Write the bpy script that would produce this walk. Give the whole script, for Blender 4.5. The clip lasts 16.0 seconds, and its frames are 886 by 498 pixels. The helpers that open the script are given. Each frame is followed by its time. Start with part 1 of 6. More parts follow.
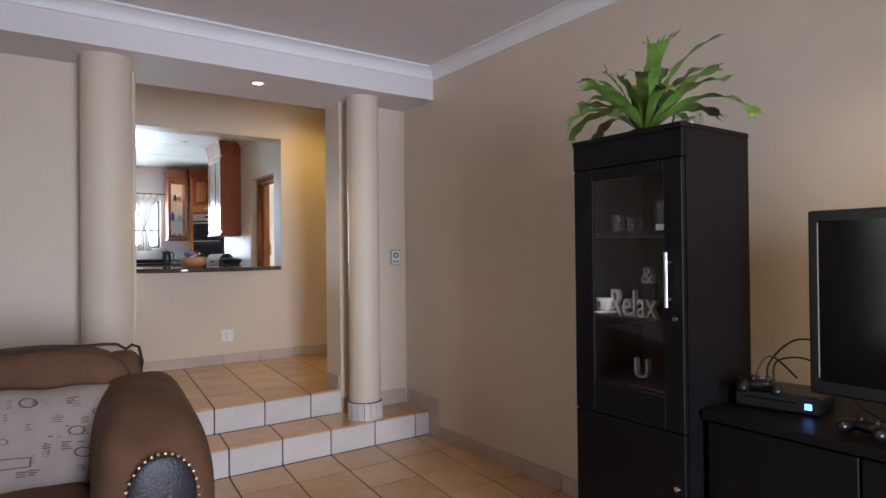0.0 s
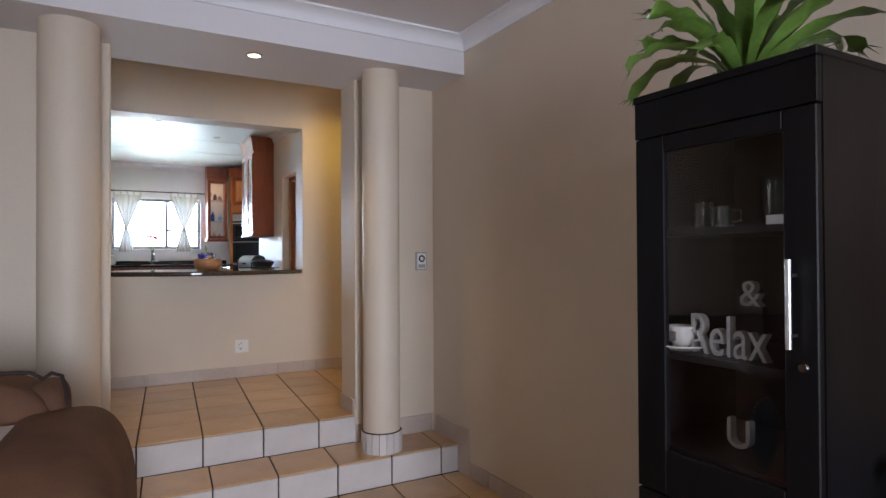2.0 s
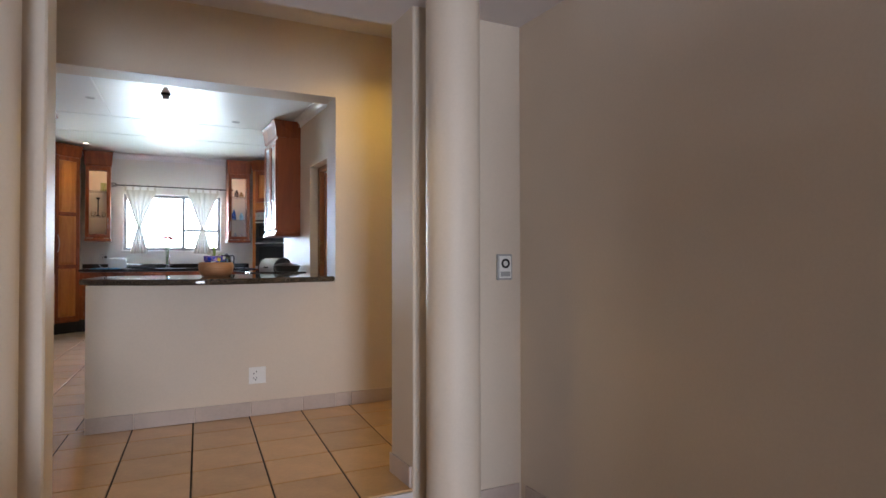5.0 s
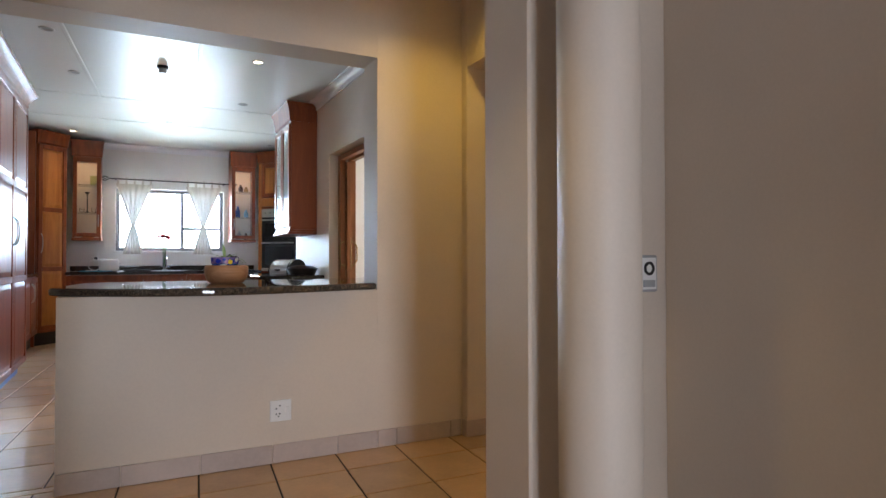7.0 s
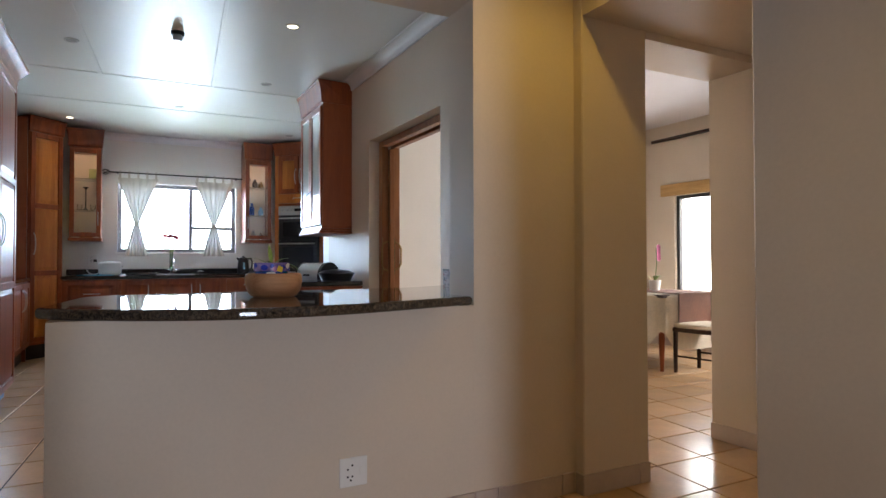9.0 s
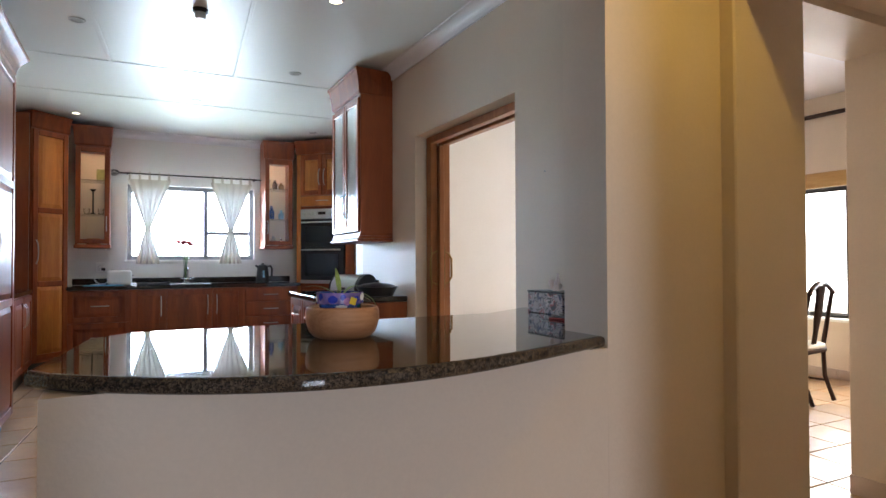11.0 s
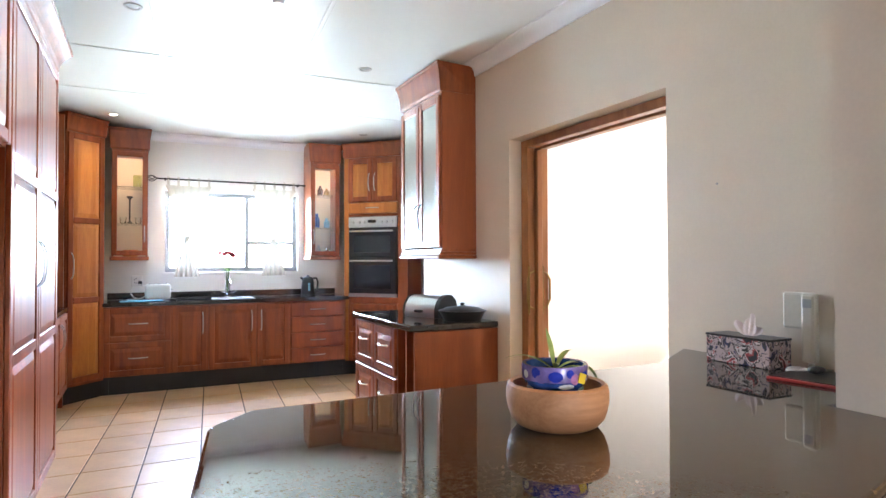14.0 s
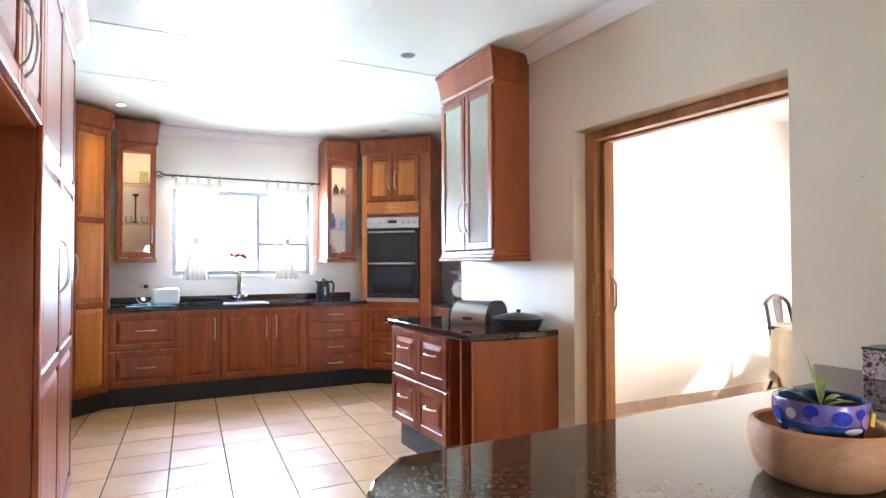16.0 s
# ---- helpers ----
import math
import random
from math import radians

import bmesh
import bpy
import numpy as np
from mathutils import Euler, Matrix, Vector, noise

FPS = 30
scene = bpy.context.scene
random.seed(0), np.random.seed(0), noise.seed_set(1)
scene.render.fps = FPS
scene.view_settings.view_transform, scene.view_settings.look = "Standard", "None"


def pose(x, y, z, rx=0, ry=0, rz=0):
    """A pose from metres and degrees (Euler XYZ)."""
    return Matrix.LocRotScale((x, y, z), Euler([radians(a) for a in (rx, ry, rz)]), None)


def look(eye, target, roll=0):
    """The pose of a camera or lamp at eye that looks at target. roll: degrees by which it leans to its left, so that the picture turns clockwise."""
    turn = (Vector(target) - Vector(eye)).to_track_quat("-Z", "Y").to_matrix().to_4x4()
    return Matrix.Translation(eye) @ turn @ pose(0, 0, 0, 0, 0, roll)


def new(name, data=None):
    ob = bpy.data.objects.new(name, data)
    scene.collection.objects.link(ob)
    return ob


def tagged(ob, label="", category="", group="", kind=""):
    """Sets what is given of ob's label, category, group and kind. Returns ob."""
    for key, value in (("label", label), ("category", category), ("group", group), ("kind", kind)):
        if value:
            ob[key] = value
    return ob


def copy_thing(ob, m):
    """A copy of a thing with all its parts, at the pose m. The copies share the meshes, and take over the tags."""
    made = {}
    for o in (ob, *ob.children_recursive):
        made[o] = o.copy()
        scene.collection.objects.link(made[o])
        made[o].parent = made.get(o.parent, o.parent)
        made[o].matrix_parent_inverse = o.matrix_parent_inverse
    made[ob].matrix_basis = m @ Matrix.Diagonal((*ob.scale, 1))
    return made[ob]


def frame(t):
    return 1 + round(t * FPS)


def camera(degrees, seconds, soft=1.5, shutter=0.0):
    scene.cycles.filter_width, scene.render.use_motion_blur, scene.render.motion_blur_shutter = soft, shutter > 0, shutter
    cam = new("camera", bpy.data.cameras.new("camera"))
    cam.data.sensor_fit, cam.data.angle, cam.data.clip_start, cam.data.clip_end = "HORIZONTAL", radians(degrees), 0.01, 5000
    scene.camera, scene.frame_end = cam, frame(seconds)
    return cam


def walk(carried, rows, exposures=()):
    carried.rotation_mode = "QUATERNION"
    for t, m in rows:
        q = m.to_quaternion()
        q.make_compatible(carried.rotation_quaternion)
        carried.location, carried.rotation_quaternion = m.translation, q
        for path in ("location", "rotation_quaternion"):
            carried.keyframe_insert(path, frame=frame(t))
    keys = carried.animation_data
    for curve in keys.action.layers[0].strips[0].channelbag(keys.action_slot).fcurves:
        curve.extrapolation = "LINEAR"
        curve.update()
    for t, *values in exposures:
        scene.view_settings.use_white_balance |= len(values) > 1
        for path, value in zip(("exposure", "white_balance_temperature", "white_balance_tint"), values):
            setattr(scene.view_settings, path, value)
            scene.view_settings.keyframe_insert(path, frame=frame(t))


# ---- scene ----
cam = camera(72.6, 16.0)
PATH = [
    (0, (-0.652, -0.834, 1.044), (0.491, 0.807, 1.058), -0.6),
    (0.5, (-0.489, -0.728, 1.044), (0.624, 0.933, 1.06), -0.5),
    (1, (-0.33, -0.618, 1.042), (0.739, 1.072, 1.059), -0.4),
    (1.5, (-0.205, -0.482, 1.041), (0.816, 1.238, 1.061), -0.4),
    (2, (-0.096, -0.316, 1.051), (0.888, 1.425, 1.073), -0.3),
    (2.5, (-0.003, -0.136, 1.052), (0.954, 1.62, 1.073), -0.3),
    (3, (0.093, 0.06, 1.05), (1.024, 1.83, 1.074), -0.2),
    (3.5, (0.149, 0.244, 1.05), (1.062, 2.023, 1.076), -0.2),
    (6, (0.253, 1.436, 1.055), (1.16, 3.219, 1.09), -0.1),
    (6.5, (0.261, 1.681, 1.055), (1.171, 3.462, 1.089), -0.1),
    (7, (0.267, 1.911, 1.062), (1.182, 3.689, 1.098), -0.1),
    (7.5, (0.263, 2.141, 1.054), (1.18, 3.918, 1.093), -0.1),
    (8, (0.221, 2.397, 1.069), (1.144, 4.171, 1.109), -0.1),
    (10.5, (0.169, 3.492, 1.12), (1.085, 5.27, 1.156), -0.2),
    (11, (0.14, 3.633, 1.18), (1.048, 5.414, 1.218), -0.2),
    (11.5, (0.113, 3.766, 1.212), (1.012, 5.552, 1.249), -0.2),
    (12, (0.089, 3.92, 1.241), (0.975, 5.713, 1.277), -0.2),
    (12.5, (0.07, 4.034, 1.29), (0.943, 5.833, 1.325), -0.2),
    (13, (0.001, 4.135, 1.309), (0.874, 5.934, 1.346), -0.2),
    (13.5, (-0.068, 4.258, 1.318), (0.804, 6.057, 1.354), -0.1),
    (14, (-0.122, 4.383, 1.318), (0.758, 6.178, 1.356), -0.2),
    (14.5, (-0.17, 4.518, 1.314), (0.714, 6.311, 1.355), -0.2),
    (15, (-0.25, 4.645, 1.317), (0.647, 6.432, 1.358), -0.2),
    (15.5, (-0.309, 4.756, 1.315), (0.602, 6.536, 1.357), -0.2),
    (16, (-0.367, 4.893, 1.319), (0.563, 6.663, 1.366), -0.1),
]
EXPOSURES = [(0, 0.2), (1, 0.18), (2, 0.0), (3.5, 0.05), (6, 0.0), (7, -0.08), (8, -0.48), (10.5, -0.28), (11.25, 0.02), (12.5, 0.55), (13.5, 1.0), (14.5, 1.24), (16, 1.24)]
walk(cam, [(t, look(eye, target, roll)) for t, eye, target, roll in PATH], EXPOSURES)

# ---------------------------------------------------------------- light
world = bpy.data.worlds.new("sky")
scene.world = world
world.use_nodes = True
wn, wl = world.node_tree.nodes, world.node_tree.links
sky = wn.new("ShaderNodeTexSky")
sky.sky_type, sky.sun_disc = "NISHITA", False
SUN_FROM = Vector((0.78, -0.42, 0.62)).normalized()
sky.sun_elevation = math.asin(SUN_FROM.z)
sky.sun_rotation = math.atan2(SUN_FROM.x, SUN_FROM.y)
wn["Background"].inputs["Strength"].default_value = 0.12
wl.new(sky.outputs["Color"], wn["Background"].inputs["Color"])

sun = new("sun", bpy.data.lights.new("sun", "SUN"))
sun.data.energy, sun.data.angle, sun.data.color = 3.5, radians(0.5), (1.0, 0.95, 0.88)
sun.matrix_world = look((8, 2, 8), Vector((8, 2, 8)) - SUN_FROM)


def window_light(name, eye, target, w, h, watts, color, spread=180):
    lamp = new(name, bpy.data.lights.new(name, "AREA"))
    lamp.data.shape, lamp.data.size, lamp.data.size_y = "RECTANGLE", w, h
    lamp.data.energy, lamp.data.color = watts, color
    lamp.data.spread = radians(spread)
    lamp.matrix_world = look(eye, target)
    return lamp


def spot(name, x, y, z, watts, color, angle=95):
    lamp = new(name, bpy.data.lights.new(name, "SPOT"))
    lamp.data.energy, lamp.data.color = watts, color
    lamp.data.spot_size, lamp.data.spot_blend, lamp.data.shadow_soft_size = radians(angle), 0.7, 0.03
    lamp.matrix_world = look((x, y, z), (x, y + 0.001, z - 1))
    return lamp


WARM = (1.0, 0.68, 0.20)
window_light("kitchen_sky_light", (0.775, 12.0, 1.68), (0.775, 7, -0.6), 1.45, 0.9, 120, (0.38, 0.54, 1.0), 130)
window_light("kitchen_garden_light", (0.775, 11.96, 1.66), (0.775, 7, 3.4), 1.45, 0.9, 82, (0.76, 0.97, 0.90), 112)
window_light("dining_window_light", (6.75, 7.2, 1.5), (2, 7.2, 1.2), 2.6, 1.6, 195, (0.95, 0.95, 0.97))
window_light("living_window_light", (-0.15, -3.65, 0.95), (1.2, 4.0, 0.6), 1.2, 1.9, 47, (0.74, 0.82, 1.0), 76)
# Added weak fill from the side; no known window stands there.
window_light("living_side_light", (-3.5, 0.6, 0.9), (2, 0.6, 0.9), 2.0, 1.6, 9, (0.86, 0.88, 1.0))
spot("beam_downlight_lamp", 0.676, 3.275, 2.20, 12, WARM, 110)
spot("living_downlight_lamp", 0.95, -0.55, 2.43, 50, (1.0, 0.71, 0.38), 125)
spot("kitchen_downlight_lamp", 1.19, 7.08, 2.69, 8, WARM)
spot("corner_downlight_lamp", -0.42, 10.89, 2.69, 8, WARM)
spot("passage_downlight_lamp", 1.75, 4.45, 2.69, 27, (1.0, 0.65, 0.13), 140)


# ---------------------------------------------------------------- materials
def material(name, base, rough=0.5, metal=0.0, spec=0.5, vary=0.06, scale=3.0, fine=60.0, bump=0.05, per_object=0.0, coat=0.0, stretch=(1, 1, 1)):
    """Noise at two scales over a base colour, with fine relief."""
    m = bpy.data.materials.new(name)
    m.use_nodes = True
    n, l = m.node_tree.nodes, m.node_tree.links
    b = n["Principled BSDF"]
    tc = n.new("ShaderNodeTexCoord")
    mp = n.new("ShaderNodeMapping")
    mp.inputs["Scale"].default_value = stretch
    l.new(tc.outputs["Object"], mp.inputs["Vector"])
    big, small = n.new("ShaderNodeTexNoise"), n.new("ShaderNodeTexNoise")
    big.inputs["Scale"].default_value, big.inputs["Detail"].default_value = scale, 4
    small.inputs["Scale"].default_value, small.inputs["Detail"].default_value = fine, 3
    l.new(mp.outputs["Vector"], big.inputs["Vector"])
    l.new(mp.outputs["Vector"], small.inputs["Vector"])
    add = n.new("ShaderNodeMath")
    add.operation = "MULTIPLY_ADD"
    l.new(small.outputs["Fac"], add.inputs[0])
    add.inputs[1].default_value = 0.4
    l.new(big.outputs["Fac"], add.inputs[2])
    last = add.outputs[0]
    if per_object:
        info = n.new("ShaderNodeObjectInfo")
        more = n.new("ShaderNodeMath")
        more.operation = "MULTIPLY_ADD"
        l.new(info.outputs["Random"], more.inputs[0])
        more.inputs[1].default_value = per_object
        l.new(last, more.inputs[2])
        last = more.outputs[0]
    ramp = n.new("ShaderNodeMapRange")
    ramp.inputs["From Min"].default_value, ramp.inputs["From Max"].default_value = 0.4, 1.0 + per_object
    ramp.inputs["To Min"].default_value, ramp.inputs["To Max"].default_value = 1 - vary * 1.6, 1 + vary
    l.new(last, ramp.inputs["Value"])
    mul = n.new("ShaderNodeVectorMath")
    mul.operation = "SCALE"
    mul.inputs[0].default_value = base
    l.new(ramp.outputs["Result"], mul.inputs["Scale"])
    l.new(mul.outputs["Vector"], b.inputs["Base Color"])
    b.inputs["Roughness"].default_value, b.inputs["Metallic"].default_value = rough, metal
    b.inputs["Specular IOR Level"].default_value = spec
    b.inputs["Coat Weight"].default_value = coat
    b.inputs["Coat Roughness"].default_value = 0.12
    if bump:
        bp = n.new("ShaderNodeBump")
        bp.inputs["Strength"].default_value, bp.inputs["Distance"].default_value = bump, 0.01
        l.new(small.outputs["Fac"], bp.inputs["Height"])
        l.new(bp.outputs["Normal"], b.inputs["Normal"])
    return m


def wood(name, dark, light, rough=0.33, coat=0.04, along="z", spec=0.32):
    """Varnished wood with long grain and knots."""
    m = bpy.data.materials.new(name)
    m.use_nodes = True
    n, l = m.node_tree.nodes, m.node_tree.links
    b = n["Principled BSDF"]
    tc, mp, info = n.new("ShaderNodeTexCoord"), n.new("ShaderNodeMapping"), n.new("ShaderNodeObjectInfo")
    mp.inputs["Scale"].default_value = {"z": (9, 9, 0.9), "x": (0.9, 9, 9), "y": (9, 0.9, 9)}[along]
    off = n.new("ShaderNodeVectorMath")
    off.operation = "SCALE"
    off.inputs[0].default_value = (13, 7, 5)
    l.new(info.outputs["Random"], off.inputs["Scale"])
    l.new(off.outputs["Vector"], mp.inputs["Location"])
    l.new(tc.outputs["Object"], mp.inputs["Vector"])
    no, fi = n.new("ShaderNodeTexNoise"), n.new("ShaderNodeTexNoise")
    no.inputs["Scale"].default_value, no.inputs["Detail"].default_value, no.inputs["Distortion"].default_value = 1.0, 5, 1.2
    fi.inputs["Scale"].default_value, fi.inputs["Detail"].default_value = 14, 4
    l.new(mp.outputs["Vector"], no.inputs["Vector"])
    l.new(mp.outputs["Vector"], fi.inputs["Vector"])
    add = n.new("ShaderNodeMath")
    add.operation = "MULTIPLY_ADD"
    l.new(fi.outputs["Fac"], add.inputs[0])
    add.inputs[1].default_value = 0.35
    l.new(no.outputs["Fac"], add.inputs[2])
    cr = n.new("ShaderNodeValToRGB")
    cr.color_ramp.elements[0].position, cr.color_ramp.elements[0].color = 0.45, (*dark, 1)
    cr.color_ramp.elements[1].position, cr.color_ramp.elements[1].color = 0.9, (*light, 1)
    l.new(add.outputs[0], cr.inputs["Fac"])
    l.new(cr.outputs["Color"], b.inputs["Base Color"])
    b.inputs["Roughness"].default_value = rough
    b.inputs["Specular IOR Level"].default_value = spec
    b.inputs["Coat Weight"].default_value, b.inputs["Coat Roughness"].default_value = coat, 0.1
    bp = n.new("ShaderNodeBump")
    bp.inputs["Strength"].default_value, bp.inputs["Distance"].default_value = 0.06, 0.004
    l.new(fi.outputs["Fac"], bp.inputs["Height"])
    l.new(bp.outputs["Normal"], b.inputs["Normal"])
    return m


def glowing(name, color, strength):
    m = bpy.data.materials.new(name)
    m.use_nodes = True
    b = m.node_tree.nodes["Principled BSDF"]
    b.inputs["Base Color"].default_value = (*color, 1)
    b.inputs["Emission Color"].default_value, b.inputs["Emission Strength"].default_value = (*color, 1), strength
    return m


def glassy(name, color=(1, 1, 1), rough=0.0, ior=1.45, alpha=1.0):
    m = bpy.data.materials.new(name)
    m.use_nodes = True
    b = m.node_tree.nodes["Principled BSDF"]
    b.inputs["Base Color"].default_value = (*color, 1)
    b.inputs["Transmission Weight"].default_value = 1.0
    b.inputs["Roughness"].default_value, b.inputs["IOR"].default_value = rough, ior
    return m


PAINT = material("cream_wall_paint", (0.66, 0.557, 0.445), 0.55, vary=0.05, scale=1.3, fine=90, bump=0.05)
PAINT_LIGHT = material("white_wall_paint", (0.80, 0.78, 0.74), 0.55, vary=0.04, scale=1.3, fine=90, bump=0.05)
CEILING = material("satin_ceiling_paint", (0.72, 0.73, 0.72), 0.33, spec=0.36, vary=0.03, scale=0.8, fine=40, bump=0.03)
CEILING_MATT = material("matt_ceiling_paint", (0.74, 0.71, 0.72), 0.7, vary=0.03, scale=0.8, fine=70, bump=0.03)
PLASTER = material("white_cornice_plaster", (0.82, 0.82, 0.84), 0.5, vary=0.03, scale=2, fine=80, bump=0.03)
TILE = material("beige_ceramic_tile", (0.59, 0.365, 0.185), 0.30, spec=0.5, coat=0.42, vary=0.22, scale=5, fine=45, bump=0.03, per_object=0.5)
TILE_STEP = material("pale_riser_tile", (0.66, 0.61, 0.58), 0.3, vary=0.10, scale=5, fine=45, bump=0.03, per_object=0.4)
SKIRT = material("pinkish_skirting_tile", (0.52, 0.42, 0.36), 0.35, vary=0.14, scale=6, fine=50, bump=0.04, per_object=0.4)
GROUT = material("dark_grout", (0.045, 0.036, 0.03), 0.9, vary=0.15, scale=10, fine=120, bump=0.2)
WOOD = wood("mahogany_wood", (0.15, 0.029, 0.009), (0.31, 0.074, 0.018))
# Mahogany again, with the orange it takes where lit put into the colour.
WOOD_LIT = wood("lit_orange_mahogany", (0.32, 0.092, 0.019), (0.56, 0.21, 0.048))
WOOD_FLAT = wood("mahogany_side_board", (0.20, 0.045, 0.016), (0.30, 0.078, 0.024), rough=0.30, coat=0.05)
WOOD_DOOR = wood("door_frame_wood", (0.22, 0.08, 0.03), (0.40, 0.17, 0.07))
PINE = wood("pine_lintel_wood", (0.42, 0.24, 0.08), (0.62, 0.40, 0.16), along="y")
DARKWOOD = wood("dark_chair_wood", (0.02, 0.009, 0.006), (0.06, 0.024, 0.014))
BLACKWOOD = wood("black_brown_veneer", (0.004, 0.0035, 0.004), (0.007, 0.006, 0.007), rough=0.42, coat=0.0, spec=0.14)
KICK = material("black_plinth", (0.012, 0.010, 0.012), 0.45, vary=0.2)
BLACK = material("black_plastic", (0.007, 0.007, 0.008), 0.3, vary=0.15)
BLACK_MATT = material("matt_black_plastic", (0.015, 0.015, 0.017), 0.6, vary=0.15)
SCREEN = material("dark_screen", (0.003, 0.003, 0.004), 0.10, vary=0.05, bump=0)
STEEL = material("brushed_steel", (0.55, 0.55, 0.55), 0.3, metal=1, vary=0.08, stretch=(1, 1, 20), bump=0.02)
CHROME = material("chrome", (0.8, 0.8, 0.82), 0.08, metal=1, vary=0.02, bump=0)
IRON = material("wrought_iron", (0.03, 0.025, 0.025), 0.5, metal=0.6, vary=0.2)
BRASS = material("antique_brass", (0.35, 0.22, 0.09), 0.35, metal=1, vary=0.2)
WHITE = material("white_plastic", (0.78, 0.77, 0.74), 0.4, vary=0.03)
ALU = material("grey_window_aluminium", (0.24, 0.24, 0.25), 0.35, metal=0.3, vary=0.1)
CREAM = material("aged_cream_plastic", (0.58, 0.53, 0.44), 0.45, vary=0.05)
CHINA = material("off_white_china", (0.33, 0.31, 0.30), 0.25, vary=0.05)
GREY = material("grey_plastic", (0.35, 0.35, 0.34), 0.45, vary=0.1)
SUEDE = material("brown_suede", (0.120, 0.054, 0.027), 0.85, vary=0.25, scale=7, fine=160, bump=0.15)
PIPING = material("dark_piping_cord", (0.03, 0.014, 0.010), 0.7, vary=0.2)
LEATHER = material("black_leather", (0.018, 0.018, 0.028), 0.42, vary=0.2, fine=120, bump=0.25)
NAIL = material("brass_nail", (0.55, 0.45, 0.28), 0.3, metal=1, vary=0.1)
LINEN = material("printed_linen", (0.33, 0.265, 0.23), 0.9, vary=0.08, scale=9, fine=300, bump=0.15)
INK = material("grey_print_ink", (0.09, 0.07, 0.06), 0.9, vary=0.3, fine=150)
LEAF = material("fern_leaf", (0.13, 0.225, 0.042), 0.36, vary=0.35, scale=12, fine=70, bump=0.1)
LEAF_DARK = material("pot_plant_leaf", (0.22, 0.32, 0.08), 0.4, vary=0.3, scale=20, fine=80, bump=0.1)
BOWLWOOD = wood("turned_bowl_wood", (0.40, 0.18, 0.08), (0.62, 0.33, 0.17), rough=0.55, coat=0.0, along="x")
POT_BLUE = material("blue_pot_glaze", (0.04, 0.10, 0.36), 0.2, vary=0.5, scale=22, fine=60)
POT_TEAL = material("pale_blue_glaze", (0.30, 0.58, 0.75), 0.2, vary=0.3, scale=22)
YELLOW = material("yellow_glaze", (0.80, 0.60, 0.05), 0.3)
RED = material("red_plastic", (0.45, 0.03, 0.03), 0.4)
REDFLOWER = material("red_petals", (0.60, 0.03, 0.03), 0.6, vary=0.3)
STEM = material("green_stem", (0.06, 0.16, 0.03), 0.5)


def printed(name, stops, scale):
    """A printed picture: flat ink areas cut out of two noises."""
    m = bpy.data.materials.new(name)
    m.use_nodes = True
    n, l = m.node_tree.nodes, m.node_tree.links
    tc, no, cr = n.new("ShaderNodeTexCoord"), n.new("ShaderNodeTexNoise"), n.new("ShaderNodeValToRGB")
    no.inputs["Scale"].default_value, no.inputs["Detail"].default_value, no.inputs["Distortion"].default_value = scale, 3, 0.8
    cr.color_ramp.interpolation = "CONSTANT"
    while len(cr.color_ramp.elements) < len(stops):
        cr.color_ramp.elements.new(0.5)
    for el, (p, c) in zip(cr.color_ramp.elements, stops):
        el.position, el.color = p, (*c, 1)
    l.new(tc.outputs["Object"], no.inputs["Vector"])
    l.new(no.outputs["Fac"], cr.inputs["Fac"])
    l.new(cr.outputs["Color"], n["Principled BSDF"].inputs["Base Color"])
    n["Principled BSDF"].inputs["Roughness"].default_value = 0.45
    return m


TISSUEBOX = printed("printed_tissue_box", ((0.0, (0.02, 0.015, 0.02)), (0.36, (0.03, 0.03, 0.10)), (0.40, (0.45, 0.34, 0.33)), (0.50, (0.03, 0.02, 0.02)), (0.55, (0.62, 0.52, 0.50)), (0.60, (0.36, 0.05, 0.05)), (0.65, (0.02, 0.015, 0.02))), 26)
TISSUE = material("tissue_paper", (0.80, 0.68, 0.64), 0.9)
BLUECLOTH = material("blue_cloth", (0.10, 0.36, 0.55), 0.9, vary=0.2)
TABLECLOTH = material("cream_tablecloth", (0.62, 0.55, 0.44), 0.9, vary=0.15, scale=4)
RUNNER = material("brown_table_runner", (0.16, 0.06, 0.03), 0.8, vary=0.3)
PINK = material("pink_orchid_petals", (0.60, 0.10, 0.25), 0.6, vary=0.3)
DARKSOIL = material("dark_soil", (0.03, 0.02, 0.015), 0.95, vary=0.3, fine=200, bump=0.5)
LETTER = material("white_letter_paint", (0.30, 0.275, 0.26), 0.6, vary=0.08)
GLASS = glassy("clear_glass")
TUMBLER = glassy("tumbler_glass", (0.95, 0.98, 0.98))
LAMP_ON = glowing("lit_lamp", (1.0, 0.86, 0.62), 14)
BLUE_LED = glowing("blue_led", (0.15, 0.40, 1.0), 3.0)
CABLAMP = glowing("cabinet_lamp", (1.0, 0.80, 0.5), 4.0)
SHELFLAMP = glowing("shelf_lamp", (1.0, 0.78, 0.5), 90.0)


